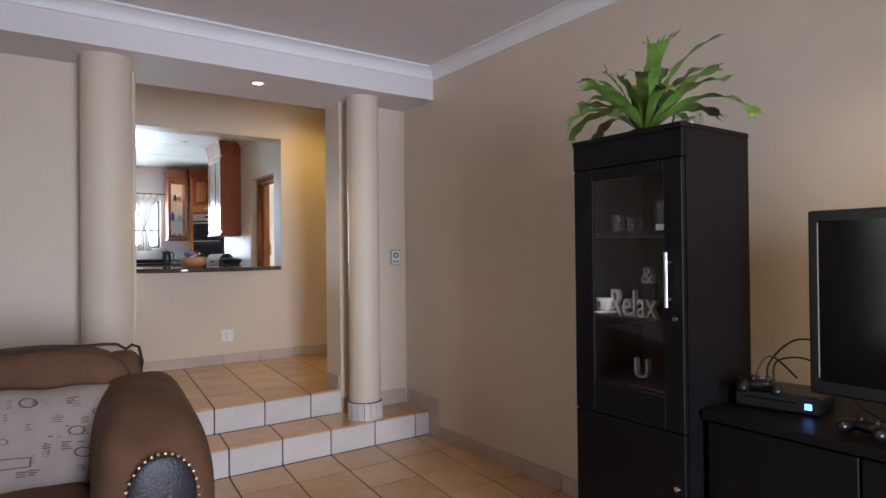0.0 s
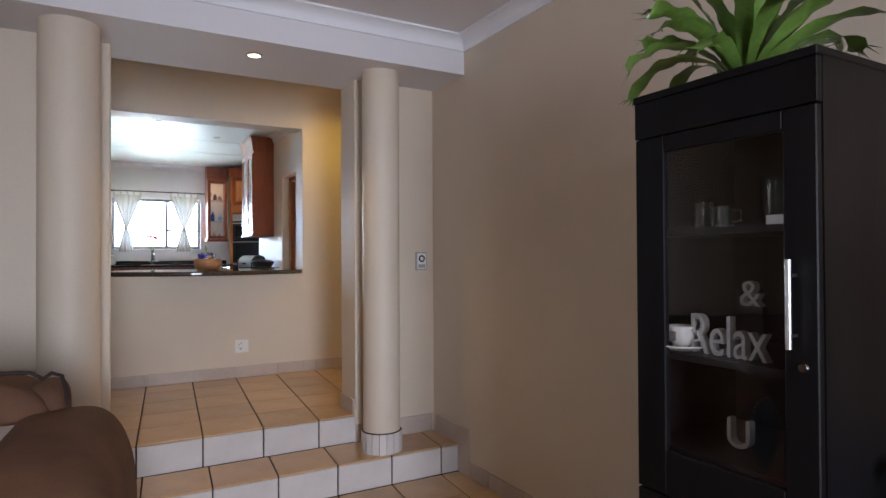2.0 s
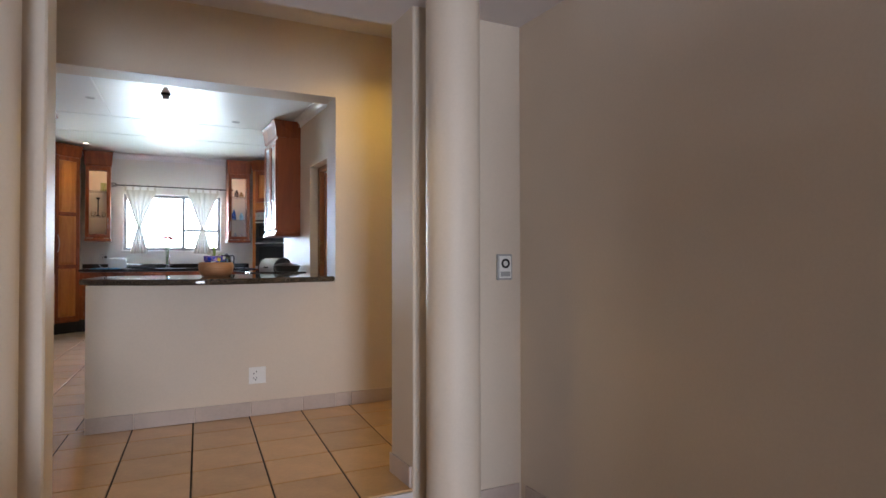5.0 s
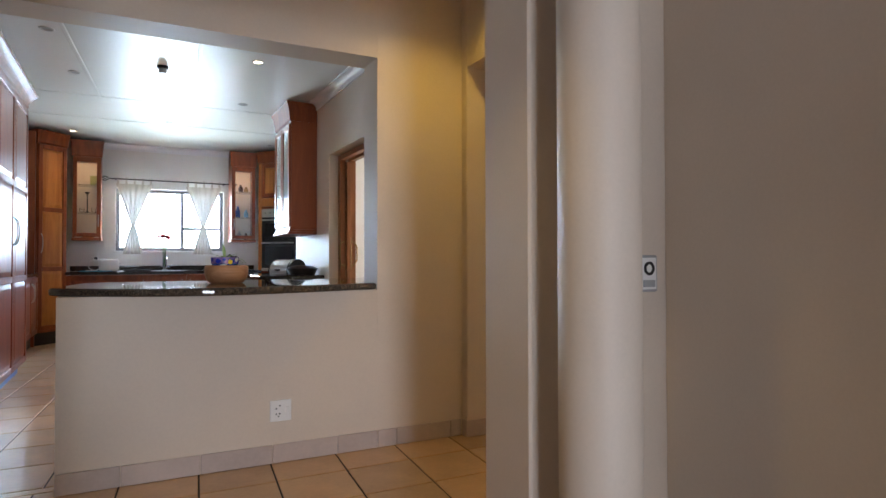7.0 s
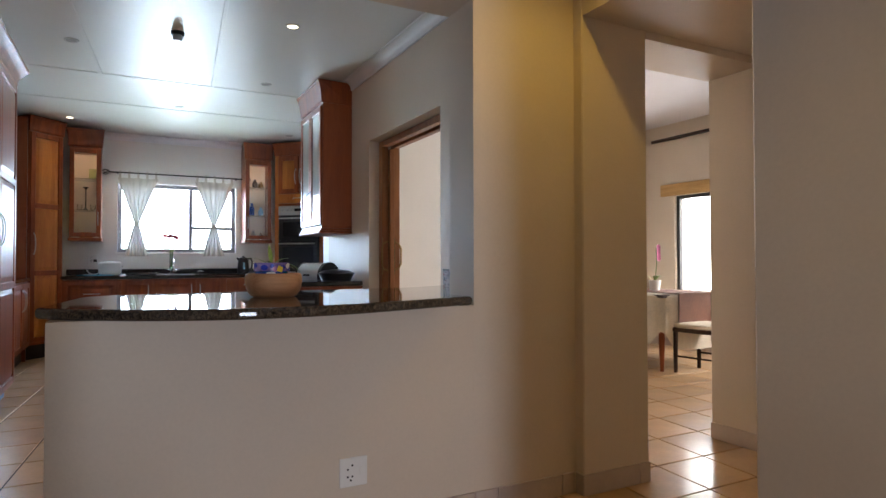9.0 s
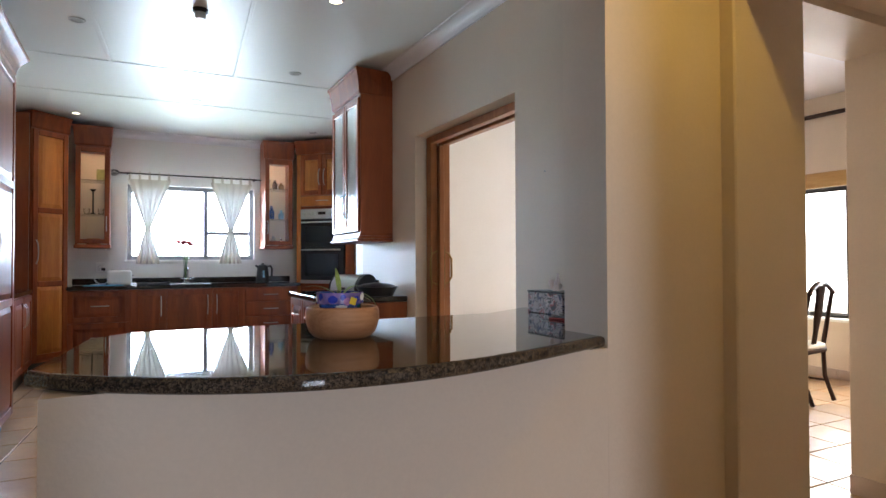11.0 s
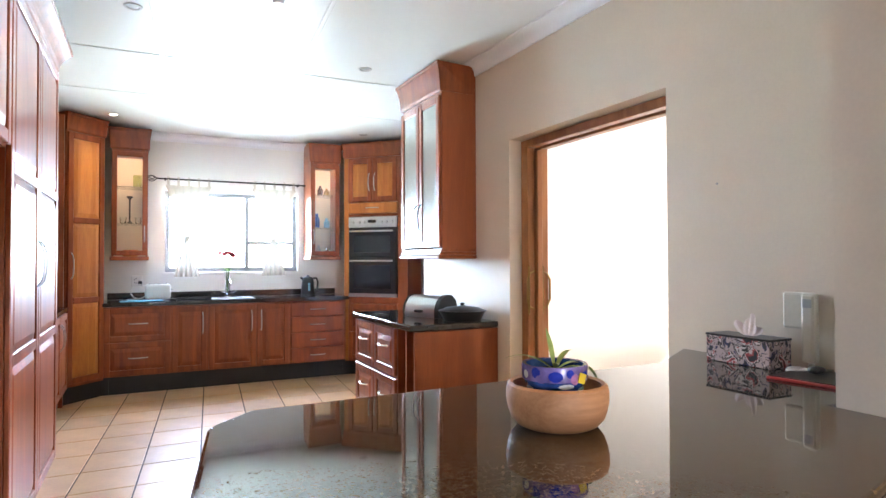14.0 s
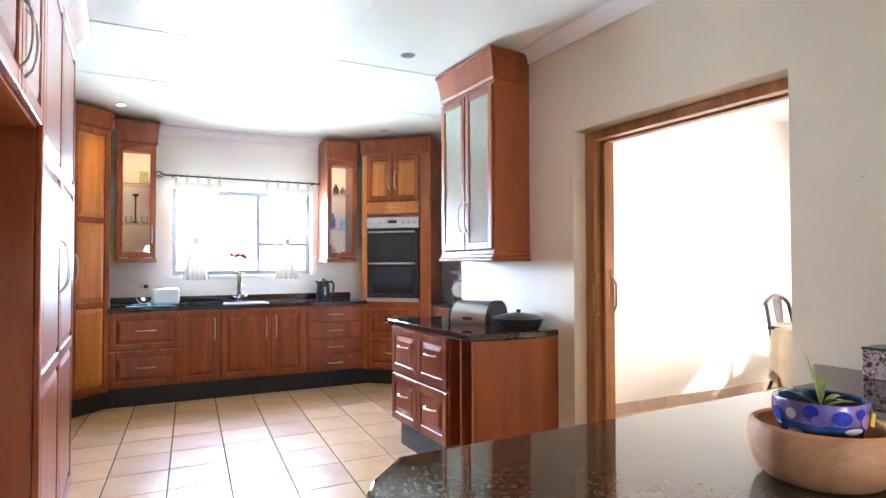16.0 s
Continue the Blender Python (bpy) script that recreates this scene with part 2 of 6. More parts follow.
def granite(name, fleck):
    m = bpy.data.materials.new(name)
    m.use_nodes = True
    n, l = m.node_tree.nodes, m.node_tree.links
    b = n["Principled BSDF"]
    tc = n.new("ShaderNodeTexCoord")
    vo, no = n.new("ShaderNodeTexVoronoi"), n.new("ShaderNodeTexNoise")
    vo.inputs["Scale"].default_value = 300
    no.inputs["Scale"].default_value, no.inputs["Detail"].default_value = 75, 8
    l.new(tc.outputs["Object"], vo.inputs["Vector"])
    l.new(tc.outputs["Object"], no.inputs["Vector"])
    mix = n.new("ShaderNodeMath")
    mix.operation = "MULTIPLY_ADD"
    sep = n.new("ShaderNodeSeparateColor")
    l.new(vo.outputs["Color"], sep.inputs["Color"])
    l.new(sep.outputs["Red"], mix.inputs[0])
    mix.inputs[1].default_value = 0.5
    l.new(no.outputs["Fac"], mix.inputs[2])
    cr = n.new("ShaderNodeValToRGB")
    cr.color_ramp.elements[0].position, cr.color_ramp.elements[0].color = 0.52, (0.010, 0.010, 0.010, 1)
    cr.color_ramp.elements[1].position, cr.color_ramp.elements[1].color = 1.10, (*fleck, 1)
    l.new(mix.outputs[0], cr.inputs["Fac"])
    l.new(cr.outputs["Color"], b.inputs["Base Color"])
    b.inputs["Roughness"].default_value = 0.03
    b.inputs["Specular IOR Level"].default_value = 0.6
    return m


GRANITE = granite("polished_dark_granite", (0.118, 0.086, 0.060))
GRANITE_BLACK = granite("polished_black_granite", (0.035, 0.027, 0.022))


def sheer():
    """Thin white curtain cloth that lets light through."""
    m = bpy.data.materials.new("sheer_curtain_cloth")
    m.use_nodes = True
    n, l = m.node_tree.nodes, m.node_tree.links
    out = n["Material Output"]
    n.remove(n["Principled BSDF"])
    d, t, c = n.new("ShaderNodeBsdfDiffuse"), n.new("ShaderNodeBsdfTranslucent"), n.new("ShaderNodeBsdfTransparent")
    d.inputs["Color"].default_value = t.inputs["Color"].default_value = (0.60, 0.55, 0.47, 1)
    a, e = n.new("ShaderNodeMixShader"), n.new("ShaderNodeMixShader")
    a.inputs[0].default_value, e.inputs[0].default_value = 0.02, 0.008
    l.new(d.outputs[0], a.inputs[1])
    l.new(t.outputs[0], a.inputs[2])
    l.new(a.outputs[0], e.inputs[1])
    l.new(c.outputs[0], e.inputs[2])
    l.new(e.outputs[0], out.inputs["Surface"])
    return m


SHEER = sheer()


# ---------------------------------------------------------------- mesh helpers
def box(bm, x0, x1, y0, y1, z0, z1, bevel=0.0, segs=1):
    v = [bm.verts.new(p) for p in ((x0, y0, z0), (x1, y0, z0), (x1, y1, z0), (x0, y1, z0), (x0, y0, z1), (x1, y0, z1), (x1, y1, z1), (x0, y1, z1))]
    f = [bm.faces.new([v[i] for i in q]) for q in ((3, 2, 1, 0), (4, 5, 6, 7), (0, 1, 5, 4), (1, 2, 6, 5), (2, 3, 7, 6), (3, 0, 4, 7))]
    if bevel:
        edges = list({e for q in f for e in q.edges})
        bmesh.ops.bevel(bm, geom=edges, offset=bevel, segments=segs, affect="EDGES", profile=0.5)
    return bm


def lathe(bm, profile, cx=0.0, cy=0.0, segs=32):
    """Turns (radius, z) pairs round the z axis."""
    rings = []
    for r, z in profile:
        if r < 1e-6:
            rings.append([bm.verts.new((cx, cy, z))])
        else:
            rings.append([bm.verts.new((cx + r * math.cos(2 * math.pi * k / segs), cy + r * math.sin(2 * math.pi * k / segs), z)) for k in range(segs)])
    for a, b in zip(rings, rings[1:]):
        for k in range(segs):
            j = (k + 1) % segs
            if len(a) == 1 and len(b) == 1:
                continue
            if len(a) == 1:
                bm.faces.new((a[0], b[j], b[k]))
            elif len(b) == 1:
                bm.faces.new((a[k], a[j], b[0]))
            else:
                bm.faces.new((a[k], a[j], b[j], b[k]))
    return bm


def tube(bm, pts, r, segs=8, taper=1.0):
    """A round rod along a line of points."""
    pts = [Vector(p) for p in pts]
    rings = []
    up = Vector((0.13, 0.37, 0.92))
    for i, p in enumerate(pts):
        d = (pts[min(i + 1, len(pts) - 1)] - pts[max(i - 1, 0)]).normalized()
        a = d.cross(up).normalized()
        if a.length < 0.5:
            a = d.cross(Vector((1, 0, 0))).normalized()
        b = d.cross(a)
        rr = r * (1 + (taper - 1) * i / max(1, len(pts) - 1))
        rings.append([bm.verts.new(p + rr * (a * math.cos(2 * math.pi * k / segs) + b * math.sin(2 * math.pi * k / segs))) for k in range(segs)])
    for a, b in zip(rings, rings[1:]):
        for k in range(segs):
            j = (k + 1) % segs
            bm.faces.new((a[k], a[j], b[j], b[k]))
    bm.faces.new(rings[0][::-1])
    bm.faces.new(rings[-1])
    return bm


def prism(bm, outline, z0, z1):
    """An outline in x, y drawn up from z0 to z1."""
    a = [bm.verts.new((x, y, z0)) for x, y in outline]
    b = [bm.verts.new((x, y, z1)) for x, y in outline]
    bm.faces.new(a[::-1])
    bm.faces.new(b)
    for i in range(len(a)):
        j = (i + 1) % len(a)
        bm.faces.new((a[i], a[j], b[j], b[i]))
    return bm


def extrude_profile(bm, profile, axis, a0, a1):
    """A closed profile of (u, z) drawn along x or y; u is the other one."""
    def at(u, z, s):
        return (s, u, z) if axis == "x" else (u, s, z)
    a = [bm.verts.new(at(u, z, a0)) for u, z in profile]
    b = [bm.verts.new(at(u, z, a1)) for u, z in profile]
    bm.faces.new(a[::-1])
    bm.faces.new(b)
    for i in range(len(a)):
        j = (i + 1) % len(a)
        bm.faces.new((a[i], a[j], b[j], b[i]))
    return bm


def mesh_of(name, bm, mat, smooth=False):
    bmesh.ops.recalc_face_normals(bm, faces=bm.faces[:])
    me = bpy.data.meshes.new(name)
    bm.to_mesh(me)
    bm.free()
    me.materials.append(mat)
    if smooth:
        for p in me.polygons:
            p.use_smooth = True
        me.set_sharp_from_angle(angle=radians(40))
    return me


def part(name, bm, mat, parent=None, label="", smooth=False):
    """One mesh object, under a thing or a part if there is one."""
    ob = new(name, mesh_of(name, bm, mat, smooth))
    if parent is not None:
        ob.parent = parent
    if label:
        ob["label"] = label
    return ob


def thing(name, m, label, category, group=""):
    """An Empty at the base of a thing, that carries its parts."""
    ob = new(name)
    ob.empty_display_size = 0.1
    ob.matrix_world = m
    return tagged(ob, label, category, group)


def solid(name, bm, mat, label, category, smooth=False, kind="", group=""):
    return tagged(part(name, bm, mat, smooth=smooth), label, category, group, kind)


def setting(name, bm, mat, label, category):
    return solid(name, bm, mat, label, category, kind="structure")


B = bmesh.new

# ---------------------------------------------------------------- levels and lines of the plan
ZL, ZS, ZK = -0.366, -0.183, 0.0
NOSE1, NOSE2 = 3.11, 3.469
XR, XK = 1.955, 1.985
PIER_F, PIER_B = 3.46, 3.73
BAR_F, BAR_B, JAMB = 5.14, 5.36, 1.507
CEIL_L, CEIL_K = 2.46, 2.72
BEAM_Z = 2.226
BACK = 11.65
TP = 0.35
JX = 0.07

# ---------------------------------------------------------------- floors (tiles come last)
living_floor = setting("floor_living", box(B(), -3.4, XR, -3.6, NOSE1 + 0.02, ZL - 0.2, ZL - 0.006), GROUT, "tiled living room floor with dark grout", "floor")
kitchen_floor = setting("floor_kitchen", box(B(), -3.4, 3.3, NOSE2 + 0.015, BACK, -0.6, -0.006), GROUT, "beige tiled kitchen and passage floor", "floor")
dining_floor = setting("floor_dining", box(B(), 3.3, 6.3, PIER_B, 8.86, -0.6, -0.006), GROUT, "beige tiled dining room floor", "floor")
steps = setting("step", box(B(), -3.4, XR, NOSE1 + 0.012, NOSE2 + 0.015, ZL - 0.2, ZS - 0.006), GROUT, "low tiled step across the living room", "step")
ground = setting("ground", box(B(), -60, 60, -60, 60, -1.2, -0.75), material("garden_paving", (0.35, 0.30, 0.25), 0.9, vary=0.2), "paved ground outside the house", "ground")

# ---------------------------------------------------------------- walls
b = B()
box(b, XR, XR + 0.2, -3.6, PIER_F - 0.002, ZL, CEIL_L + 0.3)
setting("wall_living_side", b, PAINT, "plain cream living room wall", "wall")
b = B()
box(b, 1.367, 4.4, PIER_F, PIER_B, ZL, CEIL_K, 0.008)
setting("wall_pier_side", b, PAINT, "cream wall beside the steps with rounded corner", "wall")
b = B()
box(b, -3.4, -0.055, PIER_F, PIER_B, ZL, CEIL_K, 0.008)
setting("wall_pier_far", b, PAINT, "cream wall beside the steps behind the sofa", "wall")
b = B()
box(b, -3.4, XR - 0.001, 3.02, PIER_F - 0.001, BEAM_Z, CEIL_L + 0.3)
beam = setting("beam", b, CEILING_MATT, "white plastered ceiling beam over the columns", "beam")
setting("lintel_steps", box(B(), -0.055, 1.367, PIER_F + 0.001, PIER_B, BEAM_Z + 0.002, CEIL_K), CEILING_MATT, "plastered lintel over the steps", "lintel")
b = B()
box(b, -0.04, JAMB, BAR_F, BAR_B, 0, 0.893)
setting("wall_bar", b, PAINT, "low cream bar wall", "wall")
setting("wall_passage", box(B(), JAMB + 0.0005, 2.06, BAR_F, BAR_B, 0, CEIL_K), PAINT, "cream wall at the end of the bar", "wall")
setting("wall_passage_pier", box(B(), 2.06, 2.47, 5.08, 5.43, 0, CEIL_K, 0.006), PAINT, "cream wall pier beside the dining room opening", "wall")
setting("lintel_dining", box(B(), 2.471, 3.359, 5.08, 5.43, 2.19, CEIL_K), PAINT, "plastered lintel over the dining room opening", "lintel")
setting("wall_passage_far", box(B(), 3.36, 4.4, 5.08, 5.43, 0, CEIL_K, 0.006), PAINT, "cream passage wall beyond the opening", "wall")
setting("bulkhead_passage", box(B(), 2.061, 4.4, PIER_B + 0.001, 5.079, 2.23, CEIL_K), PAINT, "lowered plaster ceiling at the end of the passage", "bulkhead")
setting("lintel_bar", box(B(), -1.35, JAMB, BAR_F, BAR_B, 2.222, CEIL_K), PAINT, "plastered lintel over the bar opening", "lintel")
b = B()
box(b, -3.4, -1.351, BAR_F, BAR_B, 0, CEIL_K)
setting("wall_passage_end", b, PAINT, "cream passage wall", "wall")
b = B()
box(b, XK, 2.24, BAR_B + 0.001, 6.38, 0, CEIL_K)
box(b, XK, 2.24, 6.38, 7.70, 2.10, CEIL_K)
box(b, XK, 2.24, 7.70, 8.859, 0, CEIL_K)
setting("wall_kitchen_side", b, PAINT, "cream kitchen wall with a door opening", "wall")
b = B()
box(b, XK, 6.5, 8.86, 9.05, 0, CEIL_K + 0.1)
setting("wall_dining_far", b, PAINT_LIGHT, "white dining room wall", "wall")
setting("wall_kitchen_rear_side", box(B(), 3.1, 3.3, 9.051, BACK, 0, CEIL_K), PAINT_LIGHT, "kitchen wall beside the oven", "wall")
setting("wall_kitchen_other_side", box(B(), -1.55, -1.35, BAR_B + 0.001, BACK, 0, CEIL_K), PAINT_LIGHT, "kitchen wall behind the tall cupboards", "wall")
b = B()
WX0, WX1, WZ0, WZ1 = 0.05, 1.5, 1.2, 2.10
box(b, -1.55, WX0, BACK, BACK + 0.22, 0, CEIL_K)
box(b, WX1, 3.3, BACK, BACK + 0.22, 0, CEIL_K)
box(b, WX0, WX1, BACK, BACK + 0.22, 0, WZ0)
box(b, WX0, WX1, BACK, BACK + 0.22, WZ1, CEIL_K)
setting("wall_kitchen_window", b, PAINT_LIGHT, "white kitchen wall around the window", "wall")
b = B()
DY0, DY1, DZ0, DZ1 = 5.9, 8.3, 0.60, 1.90
box(b, 6.3, 6.5, 3.73, DY0, 0, CEIL_K + 0.1)
box(b, 6.3, 6.5, DY1, 8.859, 0, CEIL_K + 0.1)
box(b, 6.3, 6.5, DY0, DY1, 0, DZ0)
box(b, 6.3, 6.5, DY0, DY1, DZ1, CEIL_K + 0.1)
setting("wall_dining_window", b, PAINT, "cream dining room wall around the window", "wall")
setting("wall_dining_near", box(B(), 4.4, 6.3, 3.53, 3.73, 0, CEIL_K + 0.1), PAINT, "cream dining room wall", "wall")
# Unseen wall; its opening is made up to let the fill light in.
b = B()
box(b, -3.6, -3.4, -3.6, -0.6, ZL, CEIL_L + 0.3)
box(b, -3.6, -3.4, 1.8, BAR_B, ZL, CEIL_L + 0.3)
box(b, -3.6, -3.4, -0.6, 1.8, ZL, 0.1)
box(b, -3.6, -3.4, -0.6, 1.8, 1.9, CEIL_L + 0.3)
setting("wall_living_windows", b, PAINT, "unseen cream living room wall with an opening for the fill light", "wall")
b = B()
box(b, -3.6, -0.75, -3.8, -3.6, ZL, CEIL_L + 0.3)
box(b, 0.45, XR + 0.2, -3.8, -3.6, ZL, CEIL_L + 0.3)
box(b, -0.75, 0.45, -3.8, -3.6, 1.9, CEIL_L + 0.3)
setting("wall_living_back", b, PAINT, "cream living room wall with a glazed door opening", "wall")

# ---------------------------------------------------------------- ceilings and roof
setting("ceiling_living", box(B(), -3.4, XR, -3.6, 3.019, CEIL_L, CEIL_L + 0.06), CEILING_MATT, "white living room ceiling", "ceiling")
b = B()
box(b, -1.349, 3.1, BAR_B + 0.001, BACK - 0.001, CEIL_K, CEIL_K + 0.05)
for x in (-0.04, 0.87):
    strip = box(B(), x - 0.014, x + 0.014, BAR_B, 8.88, CEIL_K - 0.012, CEIL_K + 0.002, 0.004)
    for v in strip.verts:
        v.co.x += 0.073 * (v.co.y - 8.88)
    me = bpy.data.meshes.new("strip")
    strip.to_mesh(me)
    strip.free()
    b.from_mesh(me)
for y in (8.885, 9.98):
    box(b, -1.3, 3.0, y - 0.007, y + 0.007, CEIL_K - 0.004, CEIL_K + 0.002)
setting("ceiling_kitchen", b, CEILING, "satin white kitchen ceiling with board joints", "ceiling")
setting("ceiling_passage", box(B(), -3.4, 4.4, PIER_B, BAR_F + 0.2, CEIL_K, CEIL_K + 0.05), CEILING_MATT, "white passage ceiling", "ceiling")
setting("ceiling_dining", box(B(), 2.22, 6.3, 3.73, 8.86, CEIL_K + 0.1, CEIL_K + 0.15), CEILING_MATT, "white dining room ceiling", "ceiling")
# Unseen slab, added with an overhang to block sun from the openings.
setting("roof", box(B(), -4.4, 7.0, -4.6, 12.6, CEIL_K + 0.16, CEIL_K + 0.3), GREY, "unseen flat slab added over the house to keep sun out", "roof")


# ---------------------------------------------------------------- cornices
def cove(depth=0.085, drop=0.085):
    """Profile of a cove cornice, from the wall (0, 0 at the ceiling) outwards."""
    pts = [(0, 0), (depth, 0), (depth, -0.012)]
    for k in range(1, 7):
        a = math.pi / 2 * k / 7
        pts.append((depth - (depth - 0.014) * math.sin(a), -drop + 0.012 + (drop - 0.024) * (math.cos(a))))
    pts += [(0.014, -drop + 0.012), (0.014, -drop), (0, -drop)]
    return pts


def cornice(name, axis, wall_at, sign, a0, a1, z, label):
    prof = [(wall_at + sign * u, z + dz) for u, dz in cove()]
    return setting(name, extrude_profile(B(), prof, axis, a0, a1), PLASTER, label, "cornice")


cornice("cornice_living_side", "y", XR, -1, -3.6, 3.02, CEIL_L, "white cove cornice along the living room wall")
cornice("cornice_beam", "x", 3.02, -1, -3.4, XR, CEIL_L, "white cove cornice along the beam")
cornice("cornice_kitchen_side", "y", XK, -1, BAR_B, 8.15, CEIL_K, "white cove cornice along the kitchen wall")
cornice("cornice_kitchen_window", "x", BACK, -1, -1.3, 3.0, CEIL_K, "white cove cornice over the kitchen window")

# ---------------------------------------------------------------- columns
def column(x, y, r, label):
    e = thing("column", pose(x, y, ZS), label, "column", "columns at the steps")
    part("shaft", lathe(B(), [(r, 0.13), (r, BEAM_Z - ZS)], segs=56), PAINT, e, smooth=True)
    n = 18
    b0 = math.pi * 2 / n
    for k in range(n):
        t = B()
        a0, a1 = k * b0 + 0.012, (k + 1) * b0 - 0.012
        ring = [(math.cos(a) * rr, math.sin(a) * rr) for rr, aa in ((r + 0.014, (a0, a1)), (r - 0.01, (a1, a0))) for a in aa]
        prism(t, ring, 0.0, 0.125)
        part("base_tile", t, TILE_STEP, e)
    part("base_joint", lathe(B(), [(r + 0.008, 0), (r + 0.008, 0.128), (r - 0.01, 0.13)], segs=40), GROUT, e)
    return e


column(1.462, 3.25, 0.118, "round cream plastered column with tiled base")
column(-0.240, 3.25, 0.138, "thick round cream plastered column behind the sofa")


# ---------------------------------------------------------------- bar top
def bar_outline():
    pts = [(-0.075, 5.36), (-0.085, 5.29)]
    n = 32
    for k in range(1, n):
        u = k / n
        x = -0.082 + (JAMB - 0.01 + 0.082) * u
        y = 5.275 - 0.125 * u - 0.30 * math.sin(math.pi * u ** 0.8) ** 1.08
        pts.append((x, y))
    pts += [(JAMB - 0.002, 5.15), (JAMB - 0.002, 5.362), (XK - 0.002, 5.362), (XK - 0.002, 6.30), (1.62, 6.08), (0.12, 6.02), (0.02, 5.915), (0.002, 5.88)]
    return pts


b = B()
prism(b, bar_outline(), 0.894, 0.932)
bmesh.ops.recalc_face_normals(b, faces=b.faces[:])
rim = [e for e in b.edges if abs(e.verts[0].co.z - e.verts[1].co.z) < 1e-5]
bmesh.ops.bevel(b, geom=rim, offset=0.014, segments=5, affect="EDGES", profile=0.5)
solid("bar_top", b, GRANITE, "curved polished dark granite bar top on a low wall", "countertop")


# ---------------------------------------------------------------- kitchen cabinet work
# A unit's own frame: x along its front, y into its depth, z up.
def raised(b, x0, x1, z0, z1, y=-0.022, stile=0.055, rail=None):
    """A framed front with a bevelled raised field: stiles, rails and a frustum."""
    rail = rail or stile
    box(b, x0, x0 + stile, y, 0, z0, z1, 0.004)
    box(b, x1 - stile, x1, y, 0, z0, z1, 0.004)
    box(b, x0 + stile, x1 - stile, y, 0, z0, z0 + rail, 0.004)
    box(b, x0 + stile, x1 - stile, y, 0, z1 - rail, z1, 0.004)


def field(x0, x1, z0, z1, y=-0.022):
    """The bevelled raised field that sits in a frame."""
    b = B()
    g = min(0.04, (x1 - x0) * 0.22, (z1 - z0) * 0.28)
    o = [(x0, z0), (x1, z0), (x1, z1), (x0, z1)]
    i = [(x0 + g, z0 + g), (x1 - g, z0 + g), (x1 - g, z1 - g), (x0 + g, z1 - g)]
    back = [b.verts.new((x, -0.004, z)) for x, z in o]
    low = [b.verts.new((x, -0.009, z)) for x, z in o]
    top = [b.verts.new((x, y + 0.002, z)) for x, z in i]
    b.faces.new(top)
    b.faces.new(back[::-1])
    for k in range(4):
        j = (k + 1) % 4
        b.faces.new((low[k], low[j], top[j], top[k]))
        b.faces.new((back[k], back[j], low[j], low[k]))
    return b


def bow_handle(parent, x, z, length, vertical=True, mat=None, out=0.032, r=0.005):
    pts = []
    for k in range(9):
        u = -1 + k / 4
        d = out * (1 - u * u) ** 0.5
        pts.append((x, -0.022 - d, z + u * length / 2) if vertical else (x + u * length / 2, -0.022 - d, z))
    return part("handle", tube(B(), pts, r, 8), mat or STEEL, parent, "curved metal bow handle", smooth=True)


def front(parent, name, x0, x1, z0, z1, handle=None, splits=(), panel=None, stile=0.055):
    """A door or a drawer front with its raised fields and its handle (x, z, length, vertical)."""
    b = B()
    cuts = [z0, *splits, z1]
    box(b, x0, x0 + stile, -0.022, 0, z0, z1, 0.004)
    box(b, x1 - stile, x1, -0.022, 0, z0, z1, 0.004)
    for k, c in enumerate(cuts):
        lo = c if k == 0 else c - stile / 2
        hi = lo + stile
        if k == len(cuts) - 1:
            lo, hi = c - stile, c
        box(b, x0 + stile, x1 - stile, -0.022, 0, lo, hi, 0.004)
    d = part(name, b, WOOD, parent)
    for k in range(len(cuts) - 1):
        lo = cuts[k] + (stile if k == 0 else stile / 2)
        hi = cuts[k + 1] - (stile if k == len(cuts) - 2 else stile / 2)
        part("raised_panel", field(x0 + stile, x1 - stile, lo, hi), panel or WOOD, d)
    if handle:
        bow_handle(d, *handle)
    return d


def glazed_front(parent, x0, x1, z0, z1, handle=None, stile=0.05, pane=None):
    b = B()
    raised(b, x0, x1, z0, z1, stile=stile)
    d = part("door", b, WOOD, parent)
    part("pane", box(B(), x0 + stile, x1 - stile, -0.014, -0.010, z0 + stile, z1 - stile), pane or GLASS, d, "clear glass pane").visible_shadow = False
    if handle:
        bow_handle(d, *handle)
    return d


def carcase(parent, w, depth, z0, z1, mat=None, name="carcase"):
    return part(name, box(B(), 0, w, 0.001, depth, z0, z1), mat or WOOD_FLAT, parent)


def plinth(parent, w, depth, z1, inset=0.05):
    return part("plinth", box(B(), 0.0, w, inset, depth, 0, z1), KICK, parent, "black recessed plinth")


def crown(parent, w, depth, z0, z1, out=0.036, ends=(0.0, 0.0)):
    """A flaring crown moulding round the front of a unit."""
    prof = [(0.004, z0), (-0.012, z0), (-0.02, z0 + 0.02), (-0.02, z0 + 0.03)]
    for k in range(6):
        a = k / 5
        prof.append((-0.02 - (out - 0.02) * a ** 1.6, z0 + 0.03 + (z1 - z0 - 0.055) * a))
    prof += [(-out - 0.008, z1 - 0.022), (-out - 0.008, z1), (depth, z1), (depth, z0)]
    b = B()
    rows = []
    for x, sgn in ((0, -1), (w, 1)):
        e = ends[0] if sgn < 0 else ends[1]
        rows.append([b.verts.new((x + sgn * max(0, -u) * e, u, z)) for u, z in prof])
    b.faces.new(rows[0][::-1])
    b.faces.new(rows[1])
    for i in range(len(prof)):
        j = (i + 1) % len(prof)
        b.faces.new((rows[0][i], rows[0][j], rows[1][j], rows[1][i]))
    return part("crown_moulding", b, WOOD, parent)


BASE_L = "glossy mahogany base cabinet with raised panels under granite"
FB = 11.15

